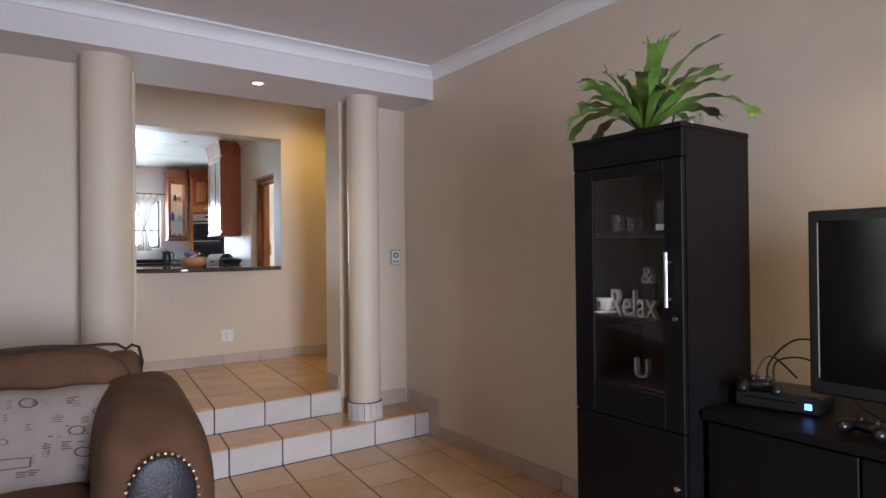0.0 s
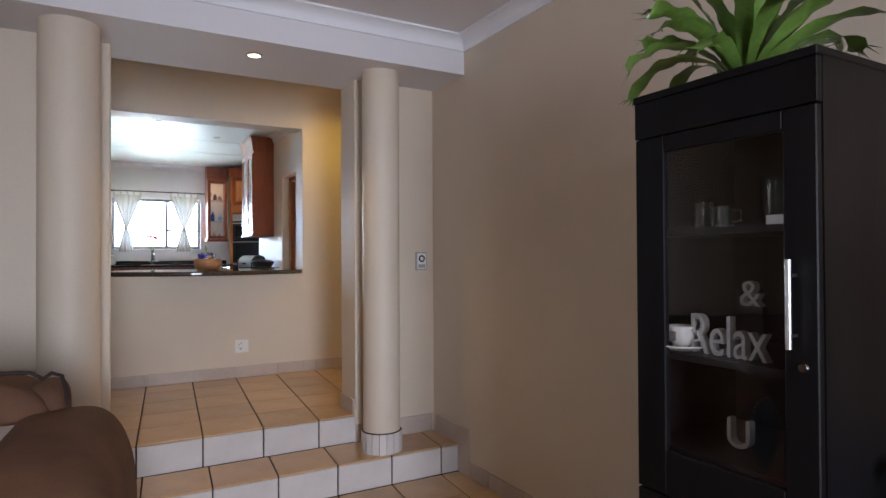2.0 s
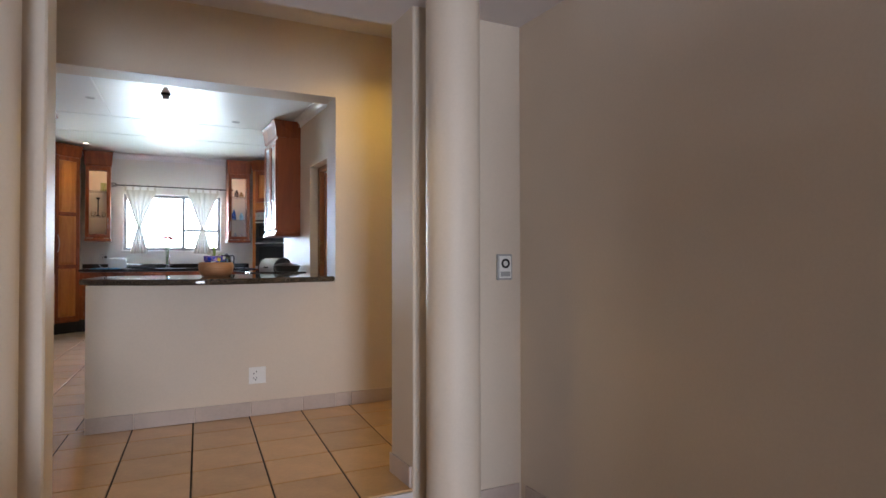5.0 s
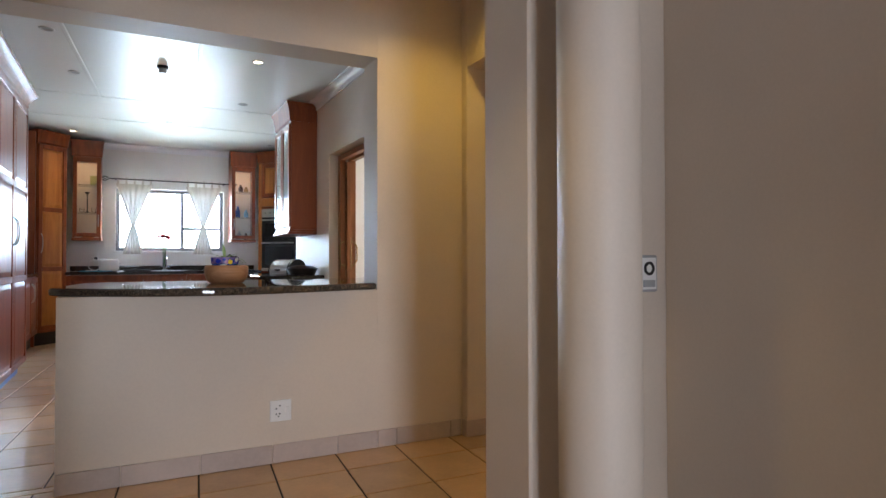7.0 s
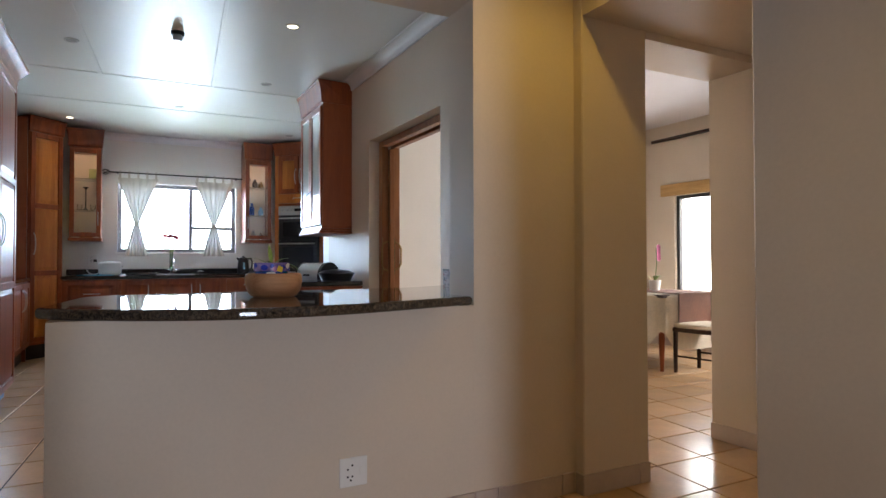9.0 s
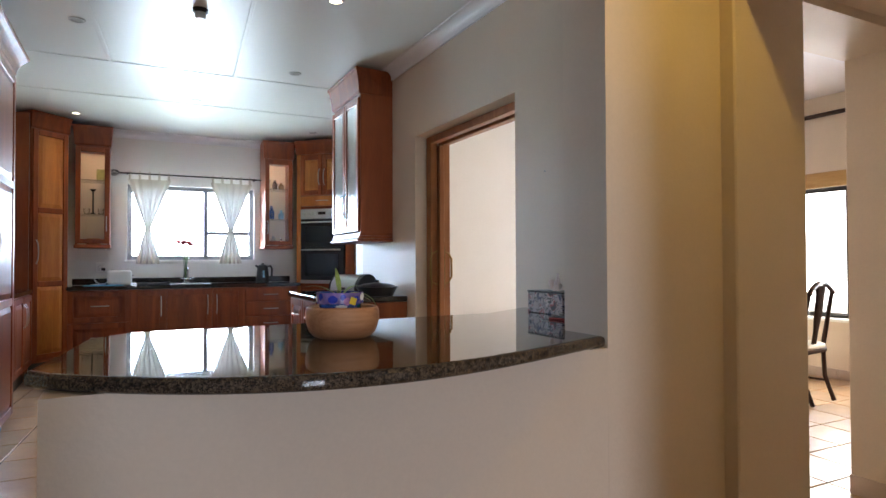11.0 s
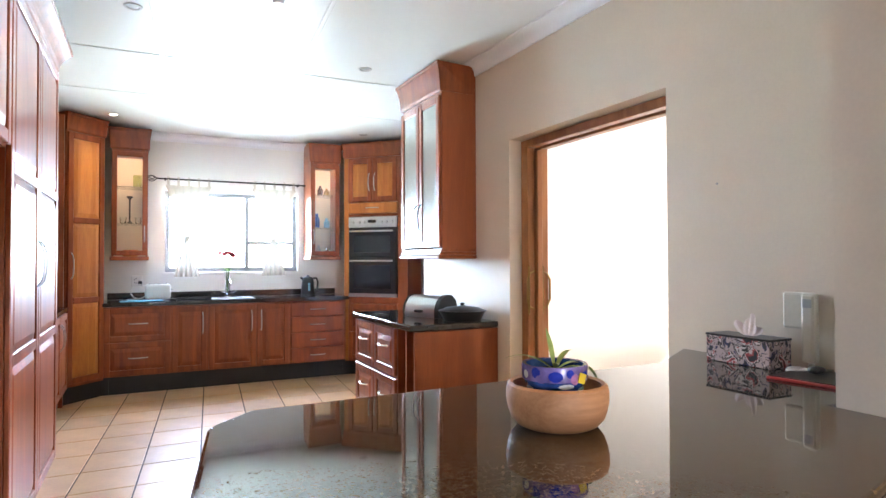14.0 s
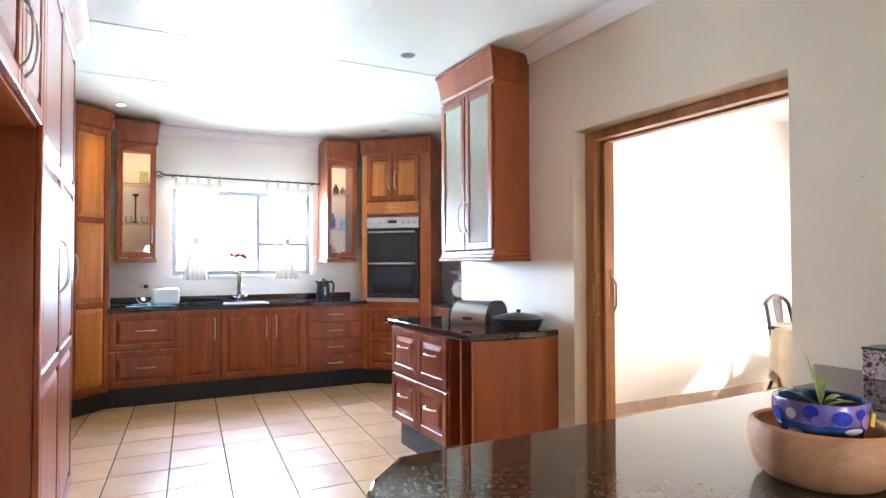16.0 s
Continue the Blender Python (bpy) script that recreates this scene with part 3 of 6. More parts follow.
# base run under the window
u = thing("drawer_cabinet", pose(-0.46, FB, 0), "mahogany base cabinet with two deep drawers", "cabinet", "base cabinets")
carcase(u, 0.56, 0.49, 0.18, 0.868)
plinth(u, 0.56, 0.48, 0.18)
part("plinth", box(B(), -0.14, -0.001, 0.05, 0.48, 0, 0.18), KICK, u, "black recessed plinth")
part("filler_strip", box(B(), -0.045, -0.001, 0.0, 0.05, 0.181, 0.868), WOOD_FLAT, u)
front(u, "drawer", -0.042, 0.555, 0.19, 0.515, (0.26, 0.36, 0.17, False))
front(u, "drawer", -0.042, 0.555, 0.525, 0.855, (0.26, 0.70, 0.17, False))
u = thing("base_cabinet", pose(0.10, FB, 0), "mahogany base cabinet with one raised panel door", "cabinet", "base cabinets")
carcase(u, 0.35, 0.49, 0.18, 0.868)
plinth(u, 0.35, 0.48, 0.18)
front(u, "door", 0.01, 0.34, 0.19, 0.855, (0.30, 0.68, 0.22, True), panel=WOOD)
u = thing("sink_cabinet", pose(0.45, FB, 0), "mahogany double door cabinet under the sink", "cabinet", "base cabinets")
carcase(u, 0.85, 0.49, 0.18, 0.868)
plinth(u, 0.85, 0.48, 0.18)
front(u, "door", 0.01, 0.485, 0.19, 0.855, (0.44, 0.68, 0.22, True), panel=WOOD)
front(u, "door", 0.495, 0.84, 0.19, 0.855, (0.54, 0.68, 0.22, True), panel=WOOD)
u = thing("drawer_cabinet", pose(1.30, FB, 0), "mahogany base cabinet with four shallow drawers", "cabinet", "base cabinets")
carcase(u, 0.62, 0.49, 0.18, 0.868)
plinth(u, 0.62, 0.48, 0.18)
part("plinth", box(B(), 0.621, 0.76, 0.05, 0.48, 0, 0.18), KICK, u, "black recessed plinth")
part("filler_strip", box(B(), 0.621, 0.645, 0.02, 0.05, 0.181, 0.868), WOOD_FLAT, u)
for z0, z1 in ((0.19, 0.345), (0.355, 0.515), (0.525, 0.69), (0.70, 0.855)):
    d = part("drawer", box(B(), 0.01, 0.61, -0.022, 0, z0, z1, 0.006, 2), WOOD, u)
    bow_handle(d, 0.31, (z0 + z1) / 2, 0.17, False)
b = prism(B(), [(-0.55, 11.115), (1.97, 11.115), (2.0, 11.2), (2.0, BACK - 0.001), (-0.62, BACK - 0.001), (-0.62, 11.2)], 0.872, 0.912)
bmesh.ops.recalc_face_normals(b, faces=b.faces[:])
bmesh.ops.bevel(b, geom=[e for e in b.edges if abs(e.verts[0].co.z - e.verts[1].co.z) < 1e-5], offset=0.008, segments=2, affect="EDGES")
solid("window_countertop", b, GRANITE_BLACK, "polished black granite countertop under the window", "countertop")
solid("granite_upstand", box(B(), -0.5, 1.95, BACK - 0.022, BACK - 0.002, 0.914, 0.985, 0.003), GRANITE_BLACK, "low black granite upstand behind the countertop", "upstand")

# corner tall cupboard
u = thing("tall_corner_cupboard", pose(-0.80, 10.86, 0, 0, 0, 45), "tall mahogany corner cupboard with three raised panels", "cupboard")
carcase(u, 0.42, 0.42, 0.16, 2.66)
plinth(u, 0.42, 0.42, 0.16, 0.04)
front(u, "door", 0.015, 0.405, 0.19, 2.52, (0.05, 1.28, 0.24, True), splits=(0.955, 1.705), panel=WOOD_LIT)
crown(u, 0.42, 0.42, 2.53, 2.70, ends=(0.3, 0.3))
b = B()
box(b, -1.34, -0.805, 10.80, 10.84, 0.0, 2.66)
solid("cupboard_side_panel", b, WOOD_FLAT, "mahogany panel beside the corner cupboard", "panel")

# glass display cabinets beside the window
def cup(name, x, y, z, r, h, mat, label, cat):
    e = thing(name, pose(x, y, z), label, cat)
    part("body", lathe(B(), [(0, 0), (r * 0.75, 0), (r, h * 0.4), (r, h), (r * 0.88, h), (r * 0.88, h * 0.4), (r * 0.6, h * 0.1), (0, h * 0.1)], segs=16), mat, e, smooth=True)
    return e


def display_cabinet(x0, x1, handle_x, group_items):
    w = x1 - x0
    u = thing("display_cabinet", pose(x0, 11.31, 0), "mahogany wall cabinet with a glass door beside the window", "cabinet", "display cabinets")
    part("side_panel", box(B(), 0, 0.02, 0, 0.34, 1.36, 2.46), WOOD_FLAT, u)
    part("side_panel", box(B(), w - 0.02, w, 0, 0.34, 1.36, 2.46), WOOD_FLAT, u)
    part("back_panel", box(B(), 0.02, w - 0.02, 0.32, 0.34, 1.36, 2.46), PAINT, u, "pale lit back panel")
    part("top_panel", box(B(), 0.02, w - 0.02, 0, 0.32, 2.42, 2.46), WOOD_FLAT, u)
    part("bottom_panel", box(B(), -0.012, w + 0.012, -0.03, 0.34, 1.33, 1.37, 0.008, 2), WOOD, u)
    for z in (1.70, 2.08):
        part("shelf", box(B(), 0.02, w - 0.02, 0.02, 0.32, z, z + 0.008), TUMBLER, u, "glass shelf").visible_shadow = False
    part("lamp", box(B(), w / 2 - 0.05, w / 2 + 0.05, 0.025, 0.05, 2.407, 2.419), SHELFLAMP, u, "small lit cabinet lamp")
    glazed_front(u, 0.0, w, 1.38, 2.44, (handle_x, 1.60, 0.16, True))
    crown(u, w, 0.34, 2.46, 2.68, ends=(0.8, 0.8))
    return u


display_cabinet(-0.45, -0.12, 0.30, 0)
display_cabinet(1.57, 1.91, 0.03, 0)
e = thing("candlestick", pose(-0.29, 11.48, 1.708), "tall dark metal candlestick on a glass shelf", "candlestick")
part("stem", lathe(B(), [(0.035, 0), (0.035, 0.01), (0.008, 0.03), (0.008, 0.26), (0.03, 0.28), (0.03, 0.29), (0, 0.29)], segs=14), IRON, e, smooth=True)
e = thing("picture_card", pose(-0.22, 11.5, 2.088), "small yellow green card on a shelf", "card")
part("card", box(B(), -0.04, 0.04, 0, 0.01, 0, 0.14), material("card_print", (0.35, 0.36, 0.12), 0.6, vary=0.5, scale=40), e)
for x, y in ((-0.35, 11.43), (-0.21, 11.43)):
    cup("tea_glass", x, y, 1.708, 0.03, 0.07, TUMBLER, "small clear glass on a shelf", "glass")
e = thing("wooden_box", pose(-0.28, 11.46, 1.371), "small brown wooden box in a cabinet", "box")
part("body", box(B(), -0.07, 0.07, -0.05, 0.05, 0, 0.07, 0.006), WOOD_LIT, e)
for x, z, h, mt, lb in ((1.68, 1.708, 0.17, POT_BLUE, "blue glass bottle on a shelf"), (1.80, 1.708, 0.12, POT_TEAL, "pale blue jar on a shelf"), (1.70, 1.371, 0.13, GREY, "grey tin in a cabinet"), (1.80, 1.371, 0.10, CHROME, "shiny tin in a cabinet"), (1.72, 2.088, 0.12, DARKWOOD, "dark jar on a shelf"), (1.80, 2.088, 0.09, BRASS, "small brass pot on a shelf")):
    e = thing("jar", pose(x, 11.46, z), lb, "jar")
    part("body", lathe(B(), [(0, 0), (0.033, 0), (0.035, h * 0.6), (0.016, h * 0.8), (0.016, h), (0, h)], segs=14), mt, e, smooth=True)

# oven tower
u = thing("oven_cabinet", pose(1.94, 11.21, 0, 0, 0, -45), "tall mahogany corner cabinet around a double oven", "cabinet")
W = 0.80
# One side has the lit wood colour, the other the darker board.
part("side_panel", box(B(), 0, 0.06, 0.0, 0.42, 0.16, 2.62), WOOD_LIT, u)
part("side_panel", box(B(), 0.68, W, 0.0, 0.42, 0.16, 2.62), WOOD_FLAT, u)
part("back_panel", box(B(), 0.06, 0.68, 0.40, 0.42, 0.16, 2.62), WOOD_FLAT, u)
part("shelf", box(B(), 0.06, 0.68, 0.002, 0.40, 0.83, 0.90), WOOD, u)
part("shelf", box(B(), 0.06, 0.68, 0.002, 0.40, 1.83, 1.86), WOOD, u)
part("upper_box", box(B(), 0.06, 0.68, 0.002, 0.40, 1.99, 2.62), WOOD_FLAT, u)
part("lower_box", box(B(), 0.06, 0.68, 0.002, 0.40, 0.16, 0.829), WOOD_FLAT, u)
plinth(u, W, 0.42, 0.16, 0.05)
front(u, "door", 0.065, 0.365, 2.0, 2.49, (0.335, 2.22, 0.20, True), panel=WOOD_LIT)
front(u, "door", 0.375, 0.675, 2.0, 2.49, (0.405, 2.22, 0.20, True), panel=WOOD_LIT)
d = part("drawer", box(B(), 0.065, 0.675, -0.022, 0.3, 1.862, 1.985, 0.005), WOOD_LIT, u)
bow_handle(d, 0.37, 1.925, 0.16, False)
front(u, "drawer", 0.065, 0.675, 0.51, 0.82, (0.37, 0.68, 0.16, False))
front(u, "drawer", 0.065, 0.675, 0.18, 0.50, (0.37, 0.35, 0.16, False))
crown(u, W, 0.42, 2.51, 2.68, ends=(0.3, 0.3))
o = thing("double_oven", pose(1.94, 11.21, 0, 0, 0, -45) @ pose(0.068, 0, 0.902), "built-in stainless steel double oven with dark glass doors", "oven")
part("body", box(B(), 0, 0.604, 0.0, 0.38, 0, 0.92), BLACK_MATT, o)
p = part("control_panel", box(B(), 0, 0.604, -0.022, 0, 0.80, 0.92, 0.003), STEEL, o, "brushed steel control panel")
part("display", box(B(), 0.25, 0.35, -0.025, -0.021, 0.85, 0.885), SCREEN, p, "dark clock display")
for x in (0.06, 0.14, 0.20, 0.42, 0.48, 0.55):
    part("knob", lathe(B(), [(0, 0), (0.019, 0), (0.016, 0.022), (0, 0.022)], segs=14), STEEL, p, smooth=True).matrix_basis = pose(x, -0.022, 0.86, 90)
for z0, z1 in ((0.46, 0.79), (0.045, 0.45)):
    d = part("oven_door", box(B(), 0.004, 0.60, -0.022, 0, z0, z1, 0.004), BLACK, o, "black glass oven door")
    part("window", box(B(), 0.07, 0.53, -0.0235, -0.021, z0 + 0.05, z1 - 0.085), SCREEN, d, "dark oven window")
    part("bar_handle", tube(B(), [(0.03, -0.055, z1 - 0.035), (0.57, -0.055, z1 - 0.035)], 0.010, 10), STEEL, d, "steel bar handle", smooth=True)
    for x in (0.06, 0.54):
        part("bracket", box(B(), x - 0.01, x + 0.01, -0.05, -0.02, z1 - 0.043, z1 - 0.027), STEEL, d)
part("trim", box(B(), 0, 0.604, -0.022, 0, 0.0, 0.04, 0.003), STEEL, o, "steel trim strip")

# counter run beside the oven
u = thing("drawer_cabinet", pose(2.52, 10.60, 0, 0, 0, -90), "mahogany base cabinet beside the oven", "cabinet", "base cabinets")
carcase(u, 1.53, 0.56, 0.18, 0.868)
plinth(u, 1.53, 0.56, 0.18)
for x0, x1 in ((0.01, 0.50), (0.51, 1.01), (1.02, 1.52)):
    front(u, "drawer", x0, x1, 0.19, 0.515, ((x0 + x1) / 2, 0.36, 0.16, False))
    front(u, "drawer", x0, x1, 0.525, 0.855, ((x0 + x1) / 2, 0.70, 0.16, False))
solid("oven_side_countertop", box(B(), 2.49, 3.099, 9.055, 10.60, 0.872, 0.912, 0.006, 2), GRANITE_BLACK, "black granite countertop beside the oven", "countertop")

solid("counter_back_panel", box(B(), 3.072, 3.098, 9.06, 10.66, 0.914, 2.62, 0.003), WOOD_FLAT, "tall mahogany panel behind the counter beside the oven", "panel")

# pantry, fridge and the cupboard above it
u = thing("pantry_cupboard", pose(-0.65, 7.40, 0, 0, 0, 90), "tall glossy mahogany pantry cupboard with two doors", "cupboard")
carcase(u, 1.45, 0.698, 0.10, 2.56)
plinth(u, 1.45, 0.69, 0.10, 0.05)
part("film_strip", box(B(), 0.55, 1.44, 0.044, 0.0495, 0.002, 0.095), material("blue_protective_film", (0.04, 0.16, 0.45), 0.35), u, "blue protective film on the plinth")
front(u, "door", 0.01, 0.722, 0.11, 2.50, (0.68, 1.31, 0.24, True), splits=(0.90, 1.72), panel=WOOD)
front(u, "door", 0.728, 1.44, 0.11, 2.50, (0.77, 1.31, 0.24, True), splits=(0.90, 1.72), panel=WOOD)
crown(u, 1.45, 0.69, 2.51, 2.67, out=0.08, ends=(0, 1))
u = thing("bridge_cupboard", pose(-0.65, 6.42, 0, 0, 0, 90), "mahogany cupboard over the fridge", "cupboard")
carcase(u, 0.978, 0.698, 1.79, 2.56)
front(u, "door", 0.01, 0.485, 1.80, 2.50, (0.44, 1.95, 0.2, True), panel=WOOD)
front(u, "door", 0.495, 0.97, 1.80, 2.50, (0.54, 1.95, 0.2, True), panel=WOOD)
crown(u, 0.978, 0.69, 2.51, 2.67, out=0.08)
solid("fridge_side_panel", box(B(), -1.349, -0.65, 6.38, 6.415, 0, 2.56), WOOD_FLAT, "mahogany panel beside the fridge", "panel")
f = thing("fridge", pose(-0.76, 6.50, 0, 0, 0, 90), "white two door fridge in a cupboard niche", "fridge")
part("body", box(B(), 0, 0.80, 0.06, 0.58, 0.03, 1.45, 0.01), WHITE, f)
for z0, z1 in ((0.06, 0.93), (0.945, 1.45)):
    d = part("door", box(B(), 0, 0.80, 0, 0.055, z0, z1, 0.014, 2), WHITE, f)
    part("handle", box(B(), 0.04, 0.065, -0.03, 0.0, z0 + 0.12, z0 + 0.40, 0.008), GREY, d, "grey vertical handle")
for x in (0.08, 0.72):
    part("foot", lathe(B(), [(0.02, 0), (0.02, 0.03), (0, 0.03)], x, 0.3, 10), BLACK, f)

# low cabinet between pantry and corner cupboard
u = thing("base_cabinet", pose(-0.79, 8.86, 0, 0, 0, 90), BASE_L, "cabinet", "base cabinets")
carcase(u, 1.94, 0.555, 0.16, 0.868)
plinth(u, 1.94, 0.55, 0.16)
for k in range(4):
    x0 = 0.01 + k * 0.483
    front(u, "door", x0, x0 + 0.473, 0.17, 0.855, (x0 + (0.43 if k % 2 == 0 else 0.04), 0.68, 0.22, True), panel=WOOD)
solid("pantry_side_countertop", box(B(), -1.349, -0.76, 8.856, 10.798, 0.872, 0.912, 0.006, 2), GRANITE_BLACK, "black granite countertop beside the pantry", "countertop")

# wall cabinet beside the door
u = thing("wall_cabinet", pose(1.713, 8.838, 0, 0, 0, -90), "mahogany wall cabinet with two glazed doors and crown", "cabinet")
part("side_panel", box(B(), 0.68, 0.70, 0, 0.270, 1.40, 2.52), WOOD_FLAT, u)
part("side_panel", box(B(), 0.0, 0.02, 0, 0.270, 1.40, 2.52), WOOD_FLAT, u)
part("back_panel", box(B(), 0.02, 0.68, 0.250, 0.270, 1.40, 2.52), WOOD_FLAT, u)
part("top_panel", box(B(), 0.02, 0.68, 0, 0.250, 2.48, 2.52), WOOD_FLAT, u)
b = box(B(), -0.015, 0.715, -0.035, 0.270, 1.33, 1.355, 0.008, 2)
box(b, -0.008, 0.708, -0.022, 0.270, 1.356, 1.378, 0.006, 2)
box(b, 0.0, 0.70, -0.010, 0.270, 1.379, 1.40)
part("base_moulding", b, WOOD, u)
for z in (1.75, 2.10):
    part("shelf", box(B(), 0.02, 0.68, 0.02, 0.250, z, z + 0.016), WOOD_FLAT, u)
# Opaque panes: the pale reflection in the glass is part of their colour.
PALE_SHEEN = material("painted_reflection_glass", (0.30, 0.28, 0.23), 0.12, vary=0.05, bump=0, coat=0.6)
glazed_front(u, 0.005, 0.345, 1.41, 2.47, (0.31, 1.63, 0.20, True), pane=PALE_SHEEN)
glazed_front(u, 0.355, 0.695, 1.41, 2.47, (0.39, 1.63, 0.20, True), pane=PALE_SHEEN)
crown(u, 0.70, 0.270, 2.50, 2.70, out=0.045, ends=(0.7, 0.7))
u = thing("corner_shelf", pose(1.96, 8.86, 0), "open mahogany corner shelves at the wall cabinet's end", "shelf")
for z in (1.40, 1.75, 2.10):
    part("board", prism(B(), [(0, 0)] + [(-0.2 * math.cos(a), 0.15 * math.sin(a)) for a in (0, 0.4, 0.8, 1.2, 1.57)], z, z + 0.018), WOOD, u)

# peninsula of drawers
u = thing("drawer_peninsula", pose(1.383, 9.0, 0, 0, 0, -90), "mahogany drawer unit with tray slots and granite on it", "cabinet")
part("carcase", box(B(), 0, 0.86, 0.001, 0.58, 0.19, 0.868), WOOD_FLAT, u)
part("plinth", box(B(), 0.02, 1.13, 0.05, 0.58, 0, 0.19), KICK, u, "black recessed plinth")
part("end_panel", box(B(), 1.13, 1.15, -0.004, 0.60, 0.17, 0.868), WOOD_FLAT, u, "plain reddish mahogany end panel")
part("slot_back", box(B(), 0.86, 1.13, 0.45, 0.58, 0.19, 0.868), WOOD, u)
part("slot_floor", box(B(), 0.86, 1.13, 0.0, 0.45, 0.19, 0.21), WOOD, u)
part("slot_divider", box(B(), 0.99, 1.008, 0.0, 0.45, 0.21, 0.868), WOOD, u)
for x0, x1 in ((0.01, 0.425), (0.435, 0.85)):
    for z0, z1 in ((0.20, 0.525), (0.545, 0.86)):
        front(u, "drawer", x0, x1, z0, z1, ((x0 + x1) / 2, (z0 + z1) / 2 + 0.03, 0.15, False))
solid("peninsula_countertop", box(B(), 1.345, XK - 0.002, 7.84, 9.03, 0.872, 0.912, 0.008, 2), GRANITE_BLACK, "black granite top on the drawer peninsula", "countertop")

# ---------------------------------------------------------------- kitchen window
w = thing("window_1", pose(WX0, BACK + 0.09, WZ0), "grey aluminium kitchen window", "window")
w["kind"] = "structure"
WW, WH = WX1 - WX0, WZ1 - WZ0
b = B()
for q in ((0, 0.05, 0, WH), (WW - 0.05, WW, 0, WH), (0.85, 0.90, 0, WH)):
    box(b, q[0], q[1], 0, 0.05, q[2], q[3])
for q in ((0.05, 0.85, 0, 0.05), (0.90, WW - 0.05, 0, 0.05), (0.05, 0.85, WH - 0.05, WH), (0.90, WW - 0.05, WH - 0.05, WH), (0.90, WW - 0.05, 0.31, 0.355)):
    box(b, q[0], q[1], 0.002, 0.048, q[2], q[3])
part("window_frame", b, ALU, w)
for q in ((0.05, 0.85, 0.05, WH - 0.05), (0.90, WW - 0.05, 0.05, 0.31), (0.90, WW - 0.05, 0.355, WH - 0.05)):
    part("pane", box(B(), q[0], q[1], 0.022, 0.028, q[2], q[3]), GLASS, w).visible_shadow = False
part("window_sill", box(B(), -0.03, WW + 0.03, -0.12, 0, -0.03, 0.0, 0.004), PAINT_LIGHT, w)
# Plain emissive sheet added so the view through the window burns out white.
GLOW_OUT = glowing("outdoor_glow_sheet", (0.95, 0.98, 1.0), 5.0)
tagged(part("backdrop_kitchen", box(B(), -3.0, 4.5, 14.0, 14.05, -0.5, 5.0), GLOW_OUT), "plain glowing backdrop outside the kitchen window", "backdrop", kind="structure")

rod = thing("curtain_rod", pose(0.77, 11.57, 2.215), "black wrought iron curtain rod with basket finials", "curtain rod")
part("pole", tube(B(), [(-0.80, 0, 0), (0.80, 0, 0)], 0.009, 10), IRON, rod, smooth=True)
for sx in (-1, 1):
    b = B()
    for k in range(5):
        a = 2 * math.pi * k / 5
        pts = []
        for j in range(9):
            t_ = j / 8
            rr = 0.034 * math.sin(math.pi * t_)
            pts.append((sx * (0.80 + 0.11 * t_), rr * math.cos(a + 2.2 * t_), rr * math.sin(a + 2.2 * t_)))
        tube(b, pts, 0.004, 6)
    part("finial", b, IRON, rod, "twisted iron basket finial", smooth=True)
    part("bracket", box(B(), sx * 0.72 - 0.008, sx * 0.72 + 0.008, 0.0, 0.078, -0.012, 0.012), IRON, rod)


def curtain(x_out, x_in, x_tie, label):
    """A tab-top sheer gathered by a tie half-way down."""
    e = thing("curtain", pose(0, 11.57, 0), label, "curtain", "kitchen curtains")
    b = B()
    n, rows = 40, 26
    grid = []
    for i in range(rows + 1):
        v = i / rows
        z = 2.15 - v * 1.0
        wide = 1 - 0.90 * ((2.15 - z) / 0.59) if z > 1.56 else 0.10 + 0.46 * ((1.56 - z) / 0.41) ** 0.8
        row = []
        for k in range(n + 1):
            s = k / n
            xf = x_out + (x_in - x_out) * (0.5 + (s - 0.5) * wide)
            pull = min(1.0, max(0.0, (2.15 - z) / 0.59))
            xf += (x_tie - (x_out + x_in) / 2) * pull
            x = xf
            y = 0.018 * math.sin(s * 34) * (0.4 + v) + 0.008 * math.sin(s * 11 + v * 5) - 0.02 * (1 - wide)
            row.append(b.verts.new((x, y, z)))
        grid.append(row)
    for i in range(rows):
        for k in range(n):
            b.faces.new((grid[i][k], grid[i][k + 1], grid[i + 1][k + 1], grid[i + 1][k]))
    part("cloth", b, SHEER, e, smooth=True)
    for k in range(5):
        x = x_out + (x_in - x_out) * (0.06 + 0.22 * k)
        part("tab", tube(B(), [(x, -0.012, 2.14), (x, -0.014, 2.20), (x, 0, 2.232), (x, 0.014, 2.20), (x, 0.012, 2.14)], 0.013, 6), SHEER, e)
    part("tie", lathe(B(), [(0.026, 1.535), (0.034, 1.56), (0.026, 1.585)], x_tie, 0, 14), SHEER, e, "knotted cloth tie", smooth=True)
    return e


curtain(0.05, 0.52, 0.27, "white sheer tab curtain tied at the middle")
curtain(0.96, 1.46, 1.20, "white sheer tab curtain tied at the middle")


# ---------------------------------------------------------------- lights and detectors on the ceilings
def downlight(x, y, z, lit):
    e = thing("downlight", pose(x, y, z), "lit recessed downlight with steel ring" if lit else "unlit recessed downlight with steel ring", "downlight", "ceiling downlights")
    part("ring", lathe(B(), [(0.033, 0.0), (0.036, -0.006), (0.046, -0.006), (0.05, 0.0)], segs=28), STEEL, e, smooth=True)
    part("bulb", lathe(B(), [(0, -0.003), (0.033, -0.003), (0.033, 0.0)], segs=20), LAMP_ON if lit else GREY, e)
    return e


